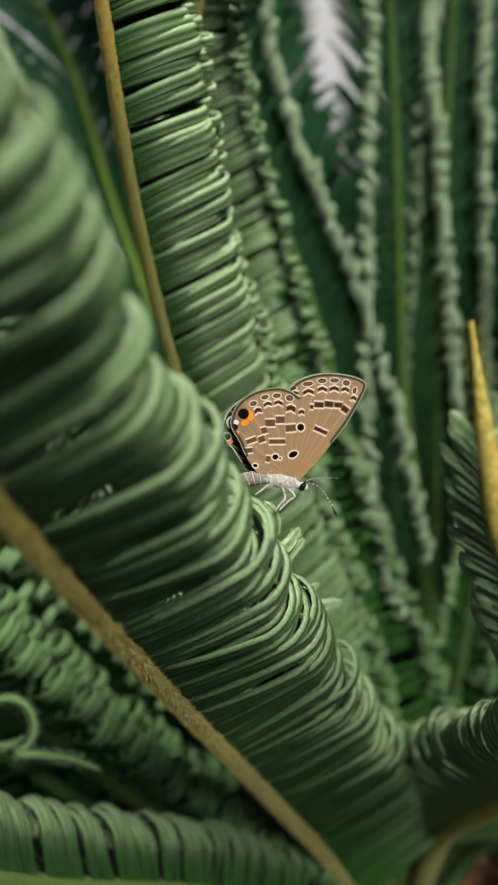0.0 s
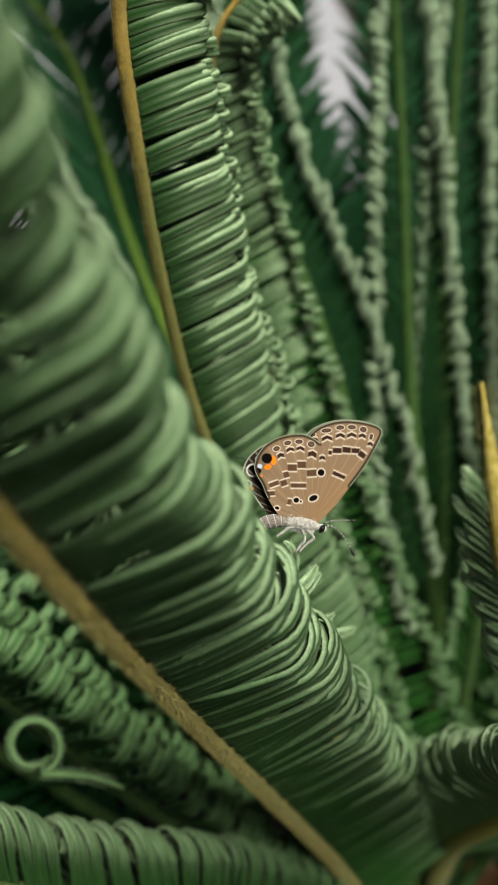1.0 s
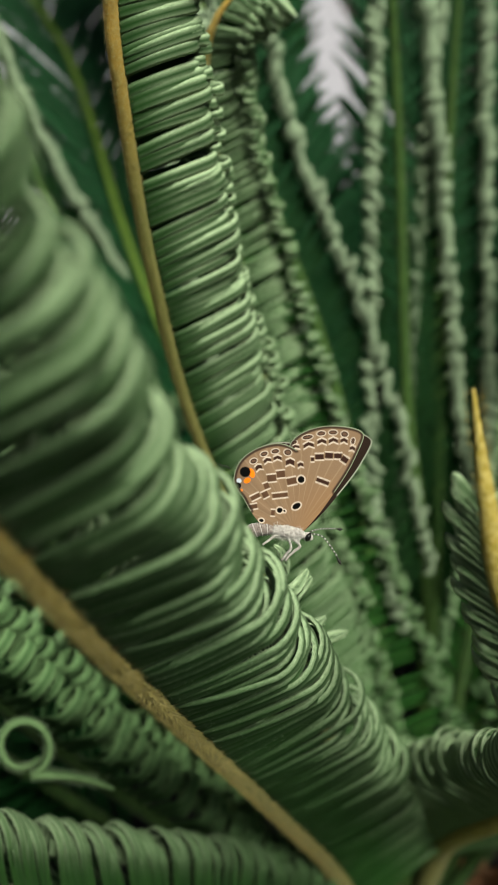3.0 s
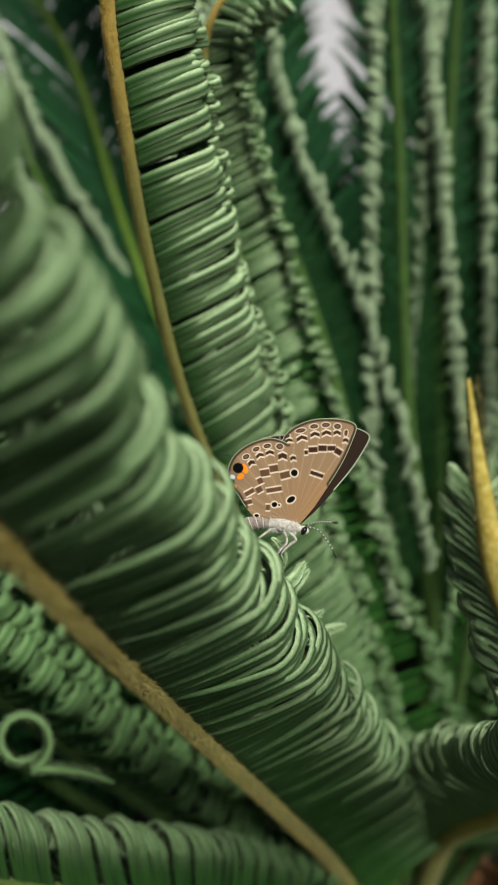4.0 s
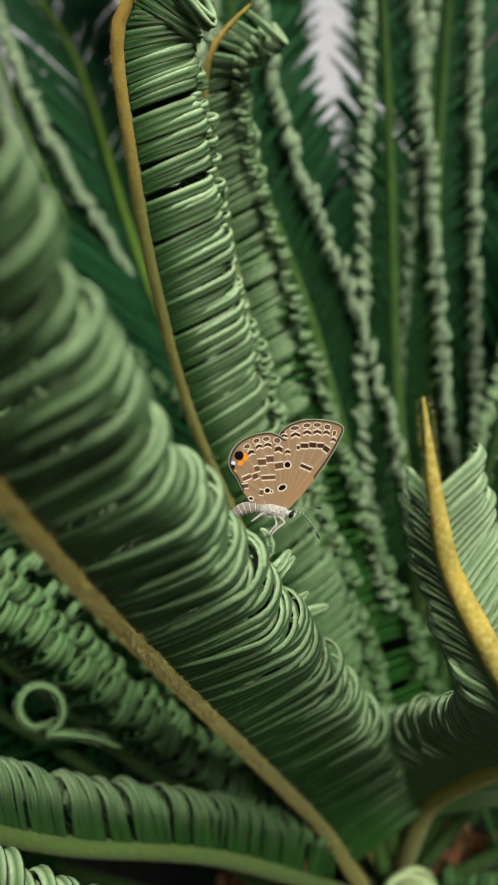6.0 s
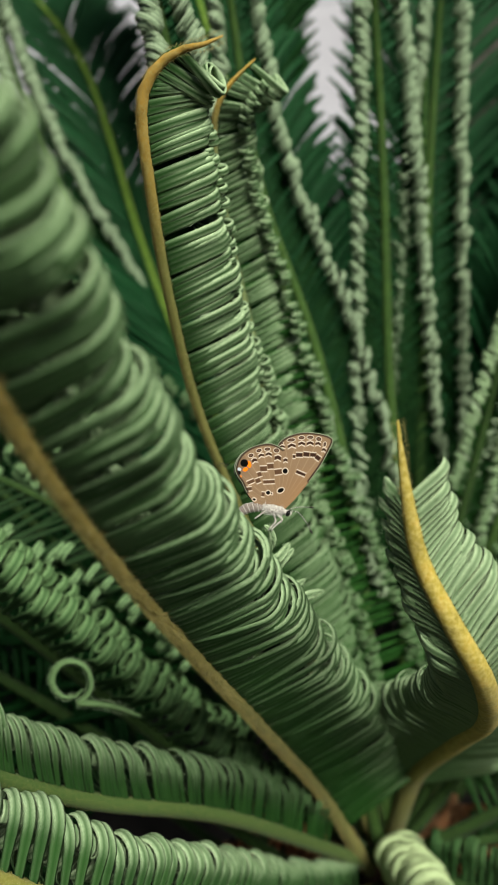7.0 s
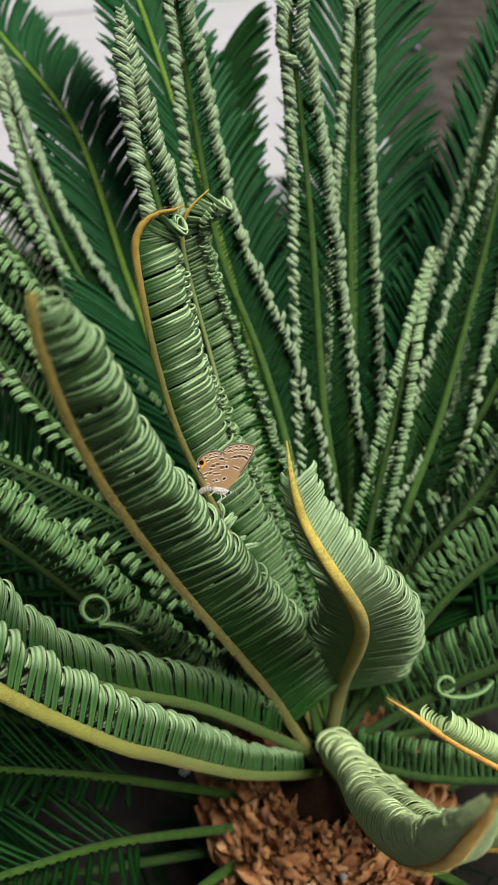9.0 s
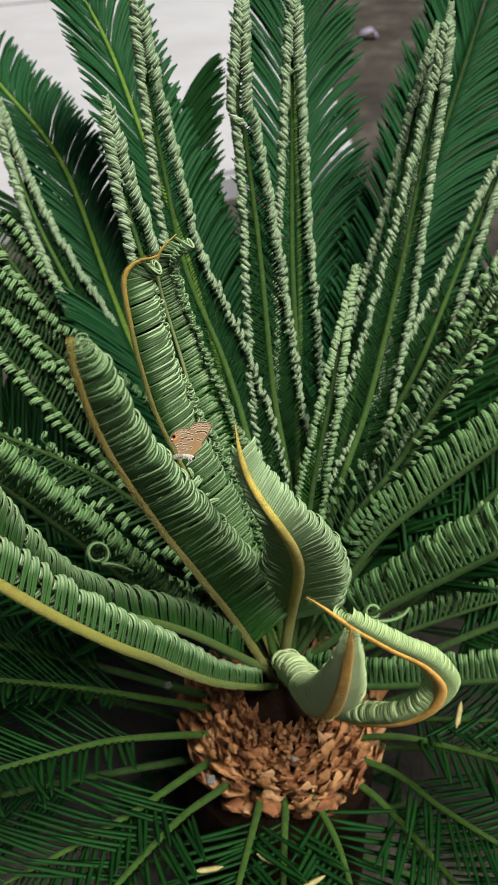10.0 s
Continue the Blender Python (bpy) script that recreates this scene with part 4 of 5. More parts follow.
frond([(0.0595, 0.0788, 0.2193), (0.0656, 0.0467, 0.2405), (0.0753, 0.0188, 0.2429), (0.0807, -0.0243, 0.2489)],
      (0.0, 0.33, 0.94), "old dark green frond spreading low from the trunk", (MAT_OLD, MAT_R_PETIOLE),
      rachis=(2.9, 1.3), spacing=(5.2, 4.6), bend=0.06, base_leaf=(36, 0.0, 12, 700, 500, 36, 3.5), tip_leaf=(46, 0.0, 12, 700, 500, 42, 3.4), first=0.42, jitter=3, segs=8, thick=0.1, variants=4, waist=0.5)
frond([(0.0708, 0.0807, 0.2219), (0.0979, 0.052, 0.2396), (0.1185, 0.0212, 0.2462), (0.139, -0.0116, 0.25), (0.155, -0.0402, 0.2516)],
      (0.0, 0.33, 0.94), "old dark green frond spreading low from the trunk", (MAT_OLD, MAT_R_PETIOLE),
      rachis=(2.9, 1.3), spacing=(5.2, 4.6), bend=0.06, base_leaf=(36, 0.0, 12, 700, 500, 36, 3.5), tip_leaf=(46, 0.0, 12, 700, 500, 42, 3.4), first=0.42, jitter=3, segs=8, thick=0.1, variants=4, waist=0.5)
frond([(0.0785, 0.0849, 0.2278), (0.1132, 0.0613, 0.2443), (0.1367, 0.0329, 0.2541), (0.1623, 0.008, 0.2607), (0.1772, -0.0114, 0.2748)],
      (0.0, 0.33, 0.94), "old dark green frond spreading low from the trunk", (MAT_OLD, MAT_R_PETIOLE),
      rachis=(2.9, 1.3), spacing=(5.2, 4.6), bend=0.06, base_leaf=(36, 0.0, 12, 700, 500, 36, 3.5), tip_leaf=(46, 0.0, 12, 700, 500, 42, 3.4), first=0.42, jitter=3, segs=8, thick=0.1, variants=4, waist=0.5)
frond([(0.0862, 0.0892, 0.2336), (0.1173, 0.0741, 0.2619), (0.1455, 0.0564, 0.2784), (0.1703, 0.0379, 0.2937), (0.1856, 0.022, 0.3126)],
      (0.0, 0.33, 0.94), "old dark green frond spreading low from the trunk", (MAT_OLD, MAT_R_PETIOLE),
      rachis=(2.9, 1.3), spacing=(5.2, 4.6), bend=0.06, base_leaf=(36, 0.0, 12, 700, 500, 36, 3.5), tip_leaf=(46, 0.0, 12, 700, 500, 42, 3.4), first=0.42, jitter=3, segs=8, thick=0.1, variants=4, waist=0.5)
frond([(0.0882, 0.1, 0.2281), (0.1239, 0.0958, 0.2427), (0.1543, 0.0818, 0.2643), (0.2019, 0.0662, 0.2836)],
      (0.0, 0.33, 0.94), "old dark green frond spreading low from the trunk", (MAT_OLD, MAT_R_PETIOLE),
      rachis=(2.9, 1.3), spacing=(5.2, 4.6), bend=0.06, base_leaf=(36, 0.0, 12, 700, 500, 36, 3.5), tip_leaf=(46, 0.0, 12, 700, 500, 42, 3.4), first=0.42, jitter=3, segs=8, thick=0.1, variants=4, waist=0.5)
finger([(-0.0003, 0.0868, 0.4754), (0.0027, 0.0813, 0.4841), (0.0036, 0.0789, 0.4889), (0.0031, 0.0792, 0.4914), (0.002, 0.0789, 0.493)], 0.0016, first_frond)
finger([(-0.0054, 0.0823, 0.461), (-0.0016, 0.0793, 0.4712), (0.0025, 0.0796, 0.4776), (0.0059, 0.0801, 0.4825), (0.0079, 0.0831, 0.4824)], 0.0021000000000000003, first_frond)
finger([(-0.0016, 0.0842, 0.4554), (0.0022, 0.0817, 0.4641), (0.0068, 0.0811, 0.4716), (0.0107, 0.0844, 0.472)], 0.0021000000000000003, first_frond)
finger([(0.0014, 0.0872, 0.4513), (0.0054, 0.0847, 0.4602), (0.0103, 0.0837, 0.4669), (0.015, 0.0878, 0.4644)], 0.0021000000000000003, first_frond)
finger([(-0.0032, 0.0769, 0.478), (0.0008, 0.0758, 0.4847), (0.0047, 0.0753, 0.4881), (0.0068, 0.0786, 0.4886)], 0.002, first_frond)
finger([(-0.0295, 0.0866, 0.4179), (-0.0342, 0.0851, 0.4239), (-0.0402, 0.0829, 0.4291), (-0.0432, 0.0827, 0.4289), (-0.0408, 0.0837, 0.4303), (-0.0396, 0.0853, 0.4325), (-0.0399, 0.087, 0.4348), (-0.0415, 0.0883, 0.4365), (-0.044, 0.0889, 0.4373), (-0.0465, 0.0886, 0.437), (-0.0484, 0.0876, 0.4356), (-0.0492, 0.0863, 0.4337), (-0.0487, 0.0849, 0.4319), (-0.0472, 0.0839, 0.4305), (-0.0451, 0.0836, 0.43), (-0.0431, 0.0839, 0.4305), (-0.0417, 0.0848, 0.4317)], 0.0036, left_frond, (0.5, -0.5, 0.7), True, MAT_SIDE)
finger([(0.1249, 0.1147, 0.3382), (0.1198, 0.1105, 0.3365), (0.1123, 0.109, 0.3343), (0.1049, 0.109, 0.3344), (0.1031, 0.1095, 0.3351), (0.1006, 0.1098, 0.3355), (0.0988, 0.1108, 0.3368), (0.098, 0.1121, 0.3386), (0.0985, 0.1134, 0.3404), (0.1, 0.1143, 0.3417), (0.1021, 0.1147, 0.3422), (0.1041, 0.1143, 0.3417), (0.1055, 0.1134, 0.3405), (0.1059, 0.1123, 0.3389), (0.1054, 0.1113, 0.3375), (0.104, 0.1106, 0.3365), (0.1023, 0.1104, 0.3363), (0.1008, 0.1108, 0.3368)], 0.0038, right_frond, (0.4, -0.5, 0.7), True, MAT_SIDE)



def low_fronds():
    """Older fronds that spread low all round the trunk and fill the shade under the young ones."""
    r = random.Random(21)
    for layer, (n, rise, length, drop) in enumerate(((15, 0.9, 0.30, 0.01), (17, 0.45, 0.34, 0.0), (17, 0.0, 0.38, -0.05), (24, -0.6, 0.34, -0.2), (24, -1.3, 0.32, -0.2))):
        for k in range(n):
            a = 2 * math.pi * (k + 0.4 * layer + r.uniform(-0.2, 0.2)) / n
            front = -math.sin(a)
            if front > (-0.2, 0.1, 0.2, 2.0, 2.0)[layer]:
                continue
            d = Vector((math.cos(a), math.sin(a), 0))
            p0 = CROWN + d * 0.03 + Vector((0, 0, drop - 0.03))
            p1 = p0 + (d + Vector((0, 0, rise))).normalized() * length * 0.5
            p2 = p1 + (d + Vector((0, 0, rise - 0.35))).normalized() * length * 0.5
            frond([tuple(p0), tuple(p1), tuple(p2)], (0, 0, 1), "old dark green frond spreading low from the trunk", (MAT_OLD, MAT_R_GREEN),
                  rachis=(2.8, 1.2), spacing=(4.2, 4.0), base_leaf=(44, 0.0, 10, 700, 500, 40, 4.4), tip_leaf=(54, 0.0, 10, 700, 500, 46, 4.0), first=0.28,
                  segs=6, thick=0.1, variants=3, waist=0.5, bend=0.06, joined=True)


CROWN = Vector((0.0493, 0.1057, 0.2849))
low_fronds()


# ---- trunk: a dome of woolly orange-brown scales ----
def scale_mesh(k):
    r = random.Random(k)
    vs, fs = [], []
    n = 6
    for i in range(n + 1):
        s = i / n
        w = 0.0058 * (1 - s ** 3.0) * r.uniform(0.75, 1.2) + 0.0008
        y = 0.004 * math.sin(s * 2.2) + 0.003 * r.uniform(-1, 1) * s
        t = 0.0028 * (1 - 0.8 * s)
        for a, h in ((-1, 0), (-0.5, t), (0.5, t), (1, 0), (0, -t * 0.5)):
            vs.append((a * w + 0.0012 * r.uniform(-1, 1), y + h + 0.0008 * r.uniform(-1, 1), s * 0.022 + 0.0012 * r.uniform(-1, 1)))
    for i in range(n):
        for q in range(5):
            j = (q + 1) % 5
            fs.append((i * 5 + q, i * 5 + j, i * 5 + 5 + j, i * 5 + 5 + q))
    fs += [tuple(range(5))[::-1], tuple(n * 5 + q for q in range(5))]
    me = bpy.data.meshes.new("scale")
    me.from_pydata(vs, [], fs)
    me.materials.append(MAT_TRUNK)
    return smooth(me)


def trunk():
    r = random.Random(5)
    top = thing("sago_palm", (CROWN.x, CROWN.y, 0), "stout sago palm stem covered in orange-brown woolly scales", "palm")
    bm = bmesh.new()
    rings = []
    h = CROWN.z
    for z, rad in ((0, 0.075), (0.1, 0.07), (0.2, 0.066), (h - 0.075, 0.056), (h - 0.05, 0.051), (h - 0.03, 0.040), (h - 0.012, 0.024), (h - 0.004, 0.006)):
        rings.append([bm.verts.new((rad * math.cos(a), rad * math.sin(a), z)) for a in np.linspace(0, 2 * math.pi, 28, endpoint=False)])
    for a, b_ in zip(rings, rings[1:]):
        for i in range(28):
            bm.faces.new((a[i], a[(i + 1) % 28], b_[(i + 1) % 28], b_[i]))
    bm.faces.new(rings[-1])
    part("trunk", bm, MAT_CORE, top, "fibrous trunk coloured near-black for the shade between its scales")
    kinds = [scale_mesh(k) for k in range(7)]
    n = 290
    for i in range(n):
        f = (i + 0.5) / n
        a = i * 2.39996 + r.uniform(-0.2, 0.2)
        z = h - 0.018 - 0.033 * f
        drop = h - z
        rad = 0.061 * min(1.0, (drop / 0.062)) ** 0.5
        lean = 4 + 34 * min(1, drop / 0.09) + r.gauss(0, 14)
        m = Matrix.Translation((rad * math.cos(a), rad * math.sin(a), z - 0.014)) @ Matrix.Rotation(a - math.pi / 2, 4, 'Z') @ Matrix.Rotation(-radians(lean), 4, 'X') \
            @ Matrix.Rotation(radians(r.gauss(0, 12)), 4, 'Y') @ Matrix.Scale(r.uniform(0.85, 1.45), 4)
        part("scale", r.choice(kinds), None, top, "", m)
    # small broken chips of scale that fill the gaps
    jv, jf, count = [], [], 0
    for i in range(900):
        a = r.uniform(0, 2 * math.pi)
        drop = r.uniform(0.0125, 0.048)
        rad = 0.057 * min(1.0, drop / 0.06) ** 0.5
        me = r.choice(kinds)
        m = Matrix.Translation((rad * math.cos(a), rad * math.sin(a), h - drop)) @ Matrix.Rotation(a - math.pi / 2 + r.gauss(0, 0.5), 4, 'Z') @ Matrix.Rotation(-radians(r.uniform(-10, 35)), 4, 'X') \
            @ Matrix.Rotation(radians(r.gauss(0, 14)), 4, 'Y') @ Matrix.Diagonal((r.uniform(0.25, 0.6), r.uniform(0.3, 0.8), r.uniform(0.35, 0.9), 1))
        jv += [tuple(m @ v.co) for v in me.vertices]
        jf += [tuple(count + q for q in p.vertices) for p in me.polygons]
        count += len(me.vertices)
    me = bpy.data.meshes.new("chips")
    me.from_pydata(jv, [], jf)
    tagged(part("fibre", me, MAT_CHIPS, top), "orange woolly fibre between the scales", kind="stuff")


trunk()


# ---- litter ----
MAT_STRAW, nt, b = material("dry_straw", 0.7)
nt.links.new(ramp(nt, noise_of(nt, 300, 4), [(0.3, (0.20, 0.15, 0.05)), (0.7, (0.36, 0.30, 0.14))]), b.inputs["Base Color"])
MAT_LINT, nt, b = material("grey_lint", 0.95, 0.3)
fz = noise_of(nt, 500, 5, 0.7)
nt.links.new(ramp(nt, fz, [(0.3, (0.06, 0.055, 0.055)), (0.7, (0.17, 0.16, 0.16))]), b.inputs["Base Color"])
bump(nt, b, fz, 1.0, 0.001)
MAT_MAUVE, nt, b = material("mauve_plastic", 0.4)
nt.links.new(ramp(nt, noise_of(nt, 60, 3), [(0.3, (0.16, 0.14, 0.22)), (0.7, (0.27, 0.23, 0.33))]), b.inputs["Base Color"])


def dry_leaflet(at, turn, tilt, length):
    vs, fs, bl, la = ribbon(length, 0.0, 0, 0.09, 0.06, 0, 0.0034, 1, 10, 0.12, 0.1, 0.4)
    me = leaf_mesh_of(vs, fs, bl, la, MAT_STRAW)
    me.name = "dry_leaflet"
    ob = new("dry_leaflet", me)
    ob.matrix_world = Matrix.Translation(at) @ Matrix.Rotation(turn, 4, 'Z') @ Matrix.Rotation(tilt, 4, 'Y') @ Matrix.Rotation(math.pi / 2, 4, 'X')
    tagged(ob, "dry straw-coloured leaflet lying among old fronds", "leaf", "fallen leaflets")


def lint(at, size, seed):
    bm = bmesh.new()
    bmesh.ops.create_icosphere(bm, subdivisions=3, radius=size)
    for v in bm.verts:
        v.co *= 0.75 + 0.6 * noise.noise(v.co * (2.2 / size) + Vector((seed, 0, 0)))
        v.co.z *= 0.7
    me = bpy.data.meshes.new("lint_tuft")
    bm.to_mesh(me)
    bm.free()
    me.materials.append(MAT_LINT)
    ob = new("lint_tuft", smooth(me))
    ob.location = at
    tagged(ob, "pale grey tuft of lint caught on the stem", "lint", "lint tufts")


def wrapper(at):
    vs, fs = [], []
    for i in range(13):
        a = math.pi * (0.1 + 0.75 * i / 12)
        for j in range(7):
            r = 0.03 + 0.004 * math.sin(j * 2.1 + i)
            vs.append((-r * math.cos(a), (j - 3) * 0.008, r * math.sin(a) * 0.9))
    fs = [(i * 7 + j, i * 7 + j + 1, i * 7 + 8 + j, i * 7 + 7 + j) for i in range(12) for j in range(6)]
    me = bpy.data.meshes.new("plastic_scrap")
    me.from_pydata(vs, [], fs)
    me.materials.append(MAT_MAUVE)
    ob = new("plastic_scrap", smooth(me))
    ob.location = at
    sol = ob.modifiers.new("thick", 'SOLIDIFY')
    sol.thickness = 0.002
    tagged(ob, "curled mauve scrap of plastic on the bare soil", "litter")


wrapper((0.58, 2.68, 0.0))
dry_leaflet((-0.0075, 0.0035, 0.2627), 0.1, 0.15, 0.016)
dry_leaflet((0.0272, 0.0142, 0.2529), -0.5, 0.1, 0.014)
dry_leaflet((0.1498, 0.066, 0.2833), 1.2, -0.5, 0.016)
dry_leaflet((0.0454, -0.0096, 0.2609), 0.4, 0.2, 0.02)
lint((-0.0201, 0.0899, 0.308), 0.0028, 1)
lint((0.0027, 0.0454, 0.2795), 0.0034, 2)
lint((0.05, 0.0461, 0.2968), 0.002, 3)


# ---- butterfly ----
MM = 7.761e-05   # metres for one unit of the wing drawing
WX, WZ = 530.0, 945.0


def smooth_outline(pts, n):
    p = np.array(pts, float)
    k = len(p)
    out = []
    for i in range(k):
        a, b_, c_, d = p[i - 1], p[i], p[(i + 1) % k], p[(i + 2) % k]
        for u in np.linspace(0, 1, 16, endpoint=False):
            out.append(0.5 * (2 * b_ + (c_ - a) * u + (2 * a - 5 * b_ + 4 * c_ - d) * u * u + (3 * b_ - a - 3 * c_ + d) * u ** 3))
    out = np.array(out + [out[0]])
    s = np.r_[0, np.cumsum(np.linalg.norm(np.diff(out, axis=0), axis=1))]
    e = np.linspace(0, s[-1], n, endpoint=False)
    return np.stack([np.interp(e, s, out[:, q]) for q in range(2)], 1)


HIND = [(528, 940), (539, 915), (548, 883), (552, 852), (552, 829), (546, 811), (531, 797), (510, 788), (490, 788), (467, 794), (448, 804), (434, 817), (425, 834), (422, 853), (428, 868), (438, 882), (447, 900), (461, 921), (477, 937), (504, 942)]
FORE = [(533, 947), (560, 927), (592, 889), (626, 843), (646, 808), (657, 783), (651, 771), (626, 763), (592, 760), (562, 765), (537, 777), (522, 798), (515, 850), (520, 910)]
WHITE, TAN, BROWN, BLACK, ORANGE = (0.52, 0.42, 0.35), (0.21, 0.135, 0.085), (0.034, 0.016, 0.012), (0.003, 0.003, 0.003), (0.85, 0.19, 0.012)
# cells: x, y, half width, half height, turn
HIND_CELLS = [(489.6, 848.3, 8.0, 5.7, 4.0), (506.0, 842.0, 7.4, 5.7, 4.0), (524.7, 855.1, 8.4, 5.7, 9.0), (479.9, 861.7, 4.7, 5.0, 19.0), (476.9, 876.7, 5.4, 5.0, 24.0), (459.4, 880.0, 8.4, 3.7, 24.0), (503.0, 879.2, 13.4, 3.7, 4.0), (454.6, 897.2, 7.4, 3.7, 9.0), (489.4, 909.4, 3.3, 4.7, -6.0)]
HIND_RINGS = [(459.1, 816.9, 6.7, 4.7, 19.0), (478.1, 805.1, 7.0, 4.4, 16.0), (498.0, 801.3, 7.4, 4.4, 4.0), (520.0, 804.1, 7.0, 5.7, -11.0)]
HIND_LUNES = [(467.4, 828.4, 6.0, 3.3, 19.0), (483.3, 816.5, 6.7, 2.7, 14.0), (501.5, 813.2, 7.0, 2.7, -1.0), (523.3, 821.6, 7.4, 4.4, -4.0), (541.5, 826.7, 4.7, 3.0, 4.0)]
FORE_CELLS = [(576.5, 814.5, 7.4, 4.7, -1.0), (593.5, 813.2, 6.8, 5.1, -6.0), (609.3, 814.5, 6.8, 4.4, -4.0), (620.7, 821.5, 6.1, 5.1, -36.0), (563.9, 818.3, 2.7, 3.4, -1.0), (580.0, 858.5, 11.5, 3.4, -23.0)]
FORE_RINGS = [(531.5, 787.2, 7.4, 3.4, 11.0), (557.3, 778.9, 10.1, 4.1, 7.0), (581.8, 773.4, 8.1, 4.4, 4.0), (602.8, 772.5, 8.1, 4.4, -1.0), (623.0, 776.6, 6.8, 5.4, -11.0), (637.2, 789.4, 3.4, 6.1, -16.0)]
FORE_LUNES = [(534.7, 795.0, 6.8, 2.4, 9.0), (558.4, 792.5, 9.1, 3.0, 4.0), (582.2, 787.6, 7.8, 3.0, -1.0), (602.5, 786.7, 7.8, 3.0, -1.0), (621.4, 787.7, 6.1, 3.0, -6.0), (635.9, 802.3, 4.7, 3.0, -16.0)]
SPOTS = [(541.4, 852.9, 6.4, 6.7, 4.0), (531.3, 899.3, 8.7, 5.4, 29.0), (501.5, 905.5, 5.4, 5.0, 4.0), (509.7, 907.3, 2.0, 2.0, 4.0), (468.4, 922.0, 4.4, 3.0, -11.0)]
EYES, ORANGES, SMALL_ORANGE, GLINT = [(443.4, 835.5, 10.4, 10.0, 4.0), (429.3, 858.7, 6.7, 5.7, -16.0)], [(454.6, 838.0, 7.4, 11.1, 19.0), (446.5, 850.7, 8.7, 6.7, 24.0)], [(435.6, 867.6, 3.3, 2.7, 24.0)], [(431.7, 850.5, 5.4, 4.7, -16.0)]


def cells(co, items, grow=1.0, p=2.0):
    """How far inside the nearest of the cells each place lies: under 1 is inside."""
    best = np.full(len(co), 99.0)
    for x, y, hx, hy, turn in items:
        a = radians(turn)
        dx, dy = co[:, 0] - x, y - co[:, 1]
        u, v = dx * math.cos(a) + dy * math.sin(a), -dx * math.sin(a) + dy * math.cos(a)
        best = np.minimum(best, (np.abs(u / (hx + grow)) ** p + np.abs(v / (hy + grow)) ** p) ** (1 / p))
    return best


def bars(co, items, bend, rim):
    """Weights of the dark bars and of the pale lines along their two long sides; bend makes wavy chevrons of them."""
    dark, pale = np.zeros(len(co)), np.zeros(len(co))
    for x, y, hx, hy, turn in items:
        a = radians(turn)
        dx, dy = co[:, 0] - x, y - co[:, 1]
        u, v = dx * math.cos(a) + dy * math.sin(a), -dx * math.sin(a) + dy * math.cos(a)
        v = v - bend * (np.abs(u) - hx * 0.5)
        inside = np.clip((hx + 0.8 - np.abs(u)) / 1.6, 0, 1)
        dark = np.maximum(dark, inside * np.clip((hy - np.abs(v)) / 1.4 + 0.5, 0, 1))
        pale = np.maximum(pale, np.clip((hx + 2.0 - np.abs(u)) / 2.0, 0, 1) * np.clip((rim * 0.5 - np.abs(np.abs(v) - hy - rim * 0.5)) / 1.2 + 0.5, 0, 1))
    return dark, pale


def wing_colours(co, edge, hind):
    """Colours of the patterned underside at places of the drawing; edge is the distance to the outer margin."""
    c = np.tile(TAN, (len(co), 1))

    def paint(w, colour):
        w = np.clip(w, 0, 1)[:, None]
        c[:] = c * (1 - w) + np.array(colour) * w
    glow = np.clip((co[:, 1] - 840) / 110, 0, 1) * np.clip((co[:, 0] - 500) / 90, 0, 1)
    paint(0.5 * glow, (0.36, 0.17, 0.055))
    ang = np.arctan2(co[:, 1] - WZ, co[:, 0] - WX)
    paint(0.16 * np.clip(np.sin(ang * 46) * 6 - 5, 0, 1), (0.48, 0.36, 0.24))
    if hind:
        paint(0.7 * np.clip((455 - co[:, 0]) / 40, 0, 1), (0.085, 0.055, 0.042))
    rings, lunes, squares = (HIND_RINGS, HIND_LUNES, HIND_CELLS) if hind else (FORE_RINGS, FORE_LUNES, FORE_CELLS)
    for items, bend, rim, colour in ((lunes, -0.45, 3.2, BROWN), (squares, 0.0, 2.8, (0.085, 0.045, 0.027) if hind else BROWN)):
        dark, pale = bars(co, items, bend, rim)
        paint(pale, WHITE)
        paint(dark, colour)
    paint((1.0 - cells(co, rings, 1.8)) * 5, WHITE)
    paint((1.0 - cells(co, rings, 0.0)) * 5, BROWN)
    paint((1.0 - cells(co, rings, -2.0)) * 4, (0.11, 0.065, 0.045))
    if hind:
        paint((1.0 - cells(co, SPOTS, 2.6)) * 6, WHITE)
        paint((1.0 - cells(co, SPOTS, 0.0)) * 6, BLACK)
        paint((1.0 - cells(co, GLINT, 0)) * 4, (0.42, 0.45, 0.52))
        paint((1.0 - cells(co, ORANGES, -1.5)) * 5, ORANGE)
        paint((1.0 - cells(co, SMALL_ORANGE, 0)) * 4, (0.6, 0.18, 0.03))
        paint((1.0 - cells(co, EYES, 0)) * 6, BLACK)
    paint(np.clip((7.0 - edge) / 2.5, 0, 1) * 0.9, (0.03, 0.018, 0.014))
    paint(np.clip((2.4 - edge) / 1.0, 0, 1) * 0.9, (0.20, 0.23, 0.16))
    return c


def wing_material(name):
    m, nt, b = material(name, 0.95, 0.0, 0.04)
    at = nt.nodes.new("ShaderNodeVertexColor")
    at.layer_name = "pattern"
    dust = noise_of(nt, 9000, 3, 0.7)
    col = mix(nt, ramp(nt, dust, [(0.3, (0, 0, 0)), (0.7, (0.3,) * 3)]), at.outputs[0], (0.35, 0.3, 0.25), 'SOFT_LIGHT')
    nt.links.new(col, b.inputs["Base Color"])
    bump(nt, b, dust, 0.25, 0.00008)
    return m


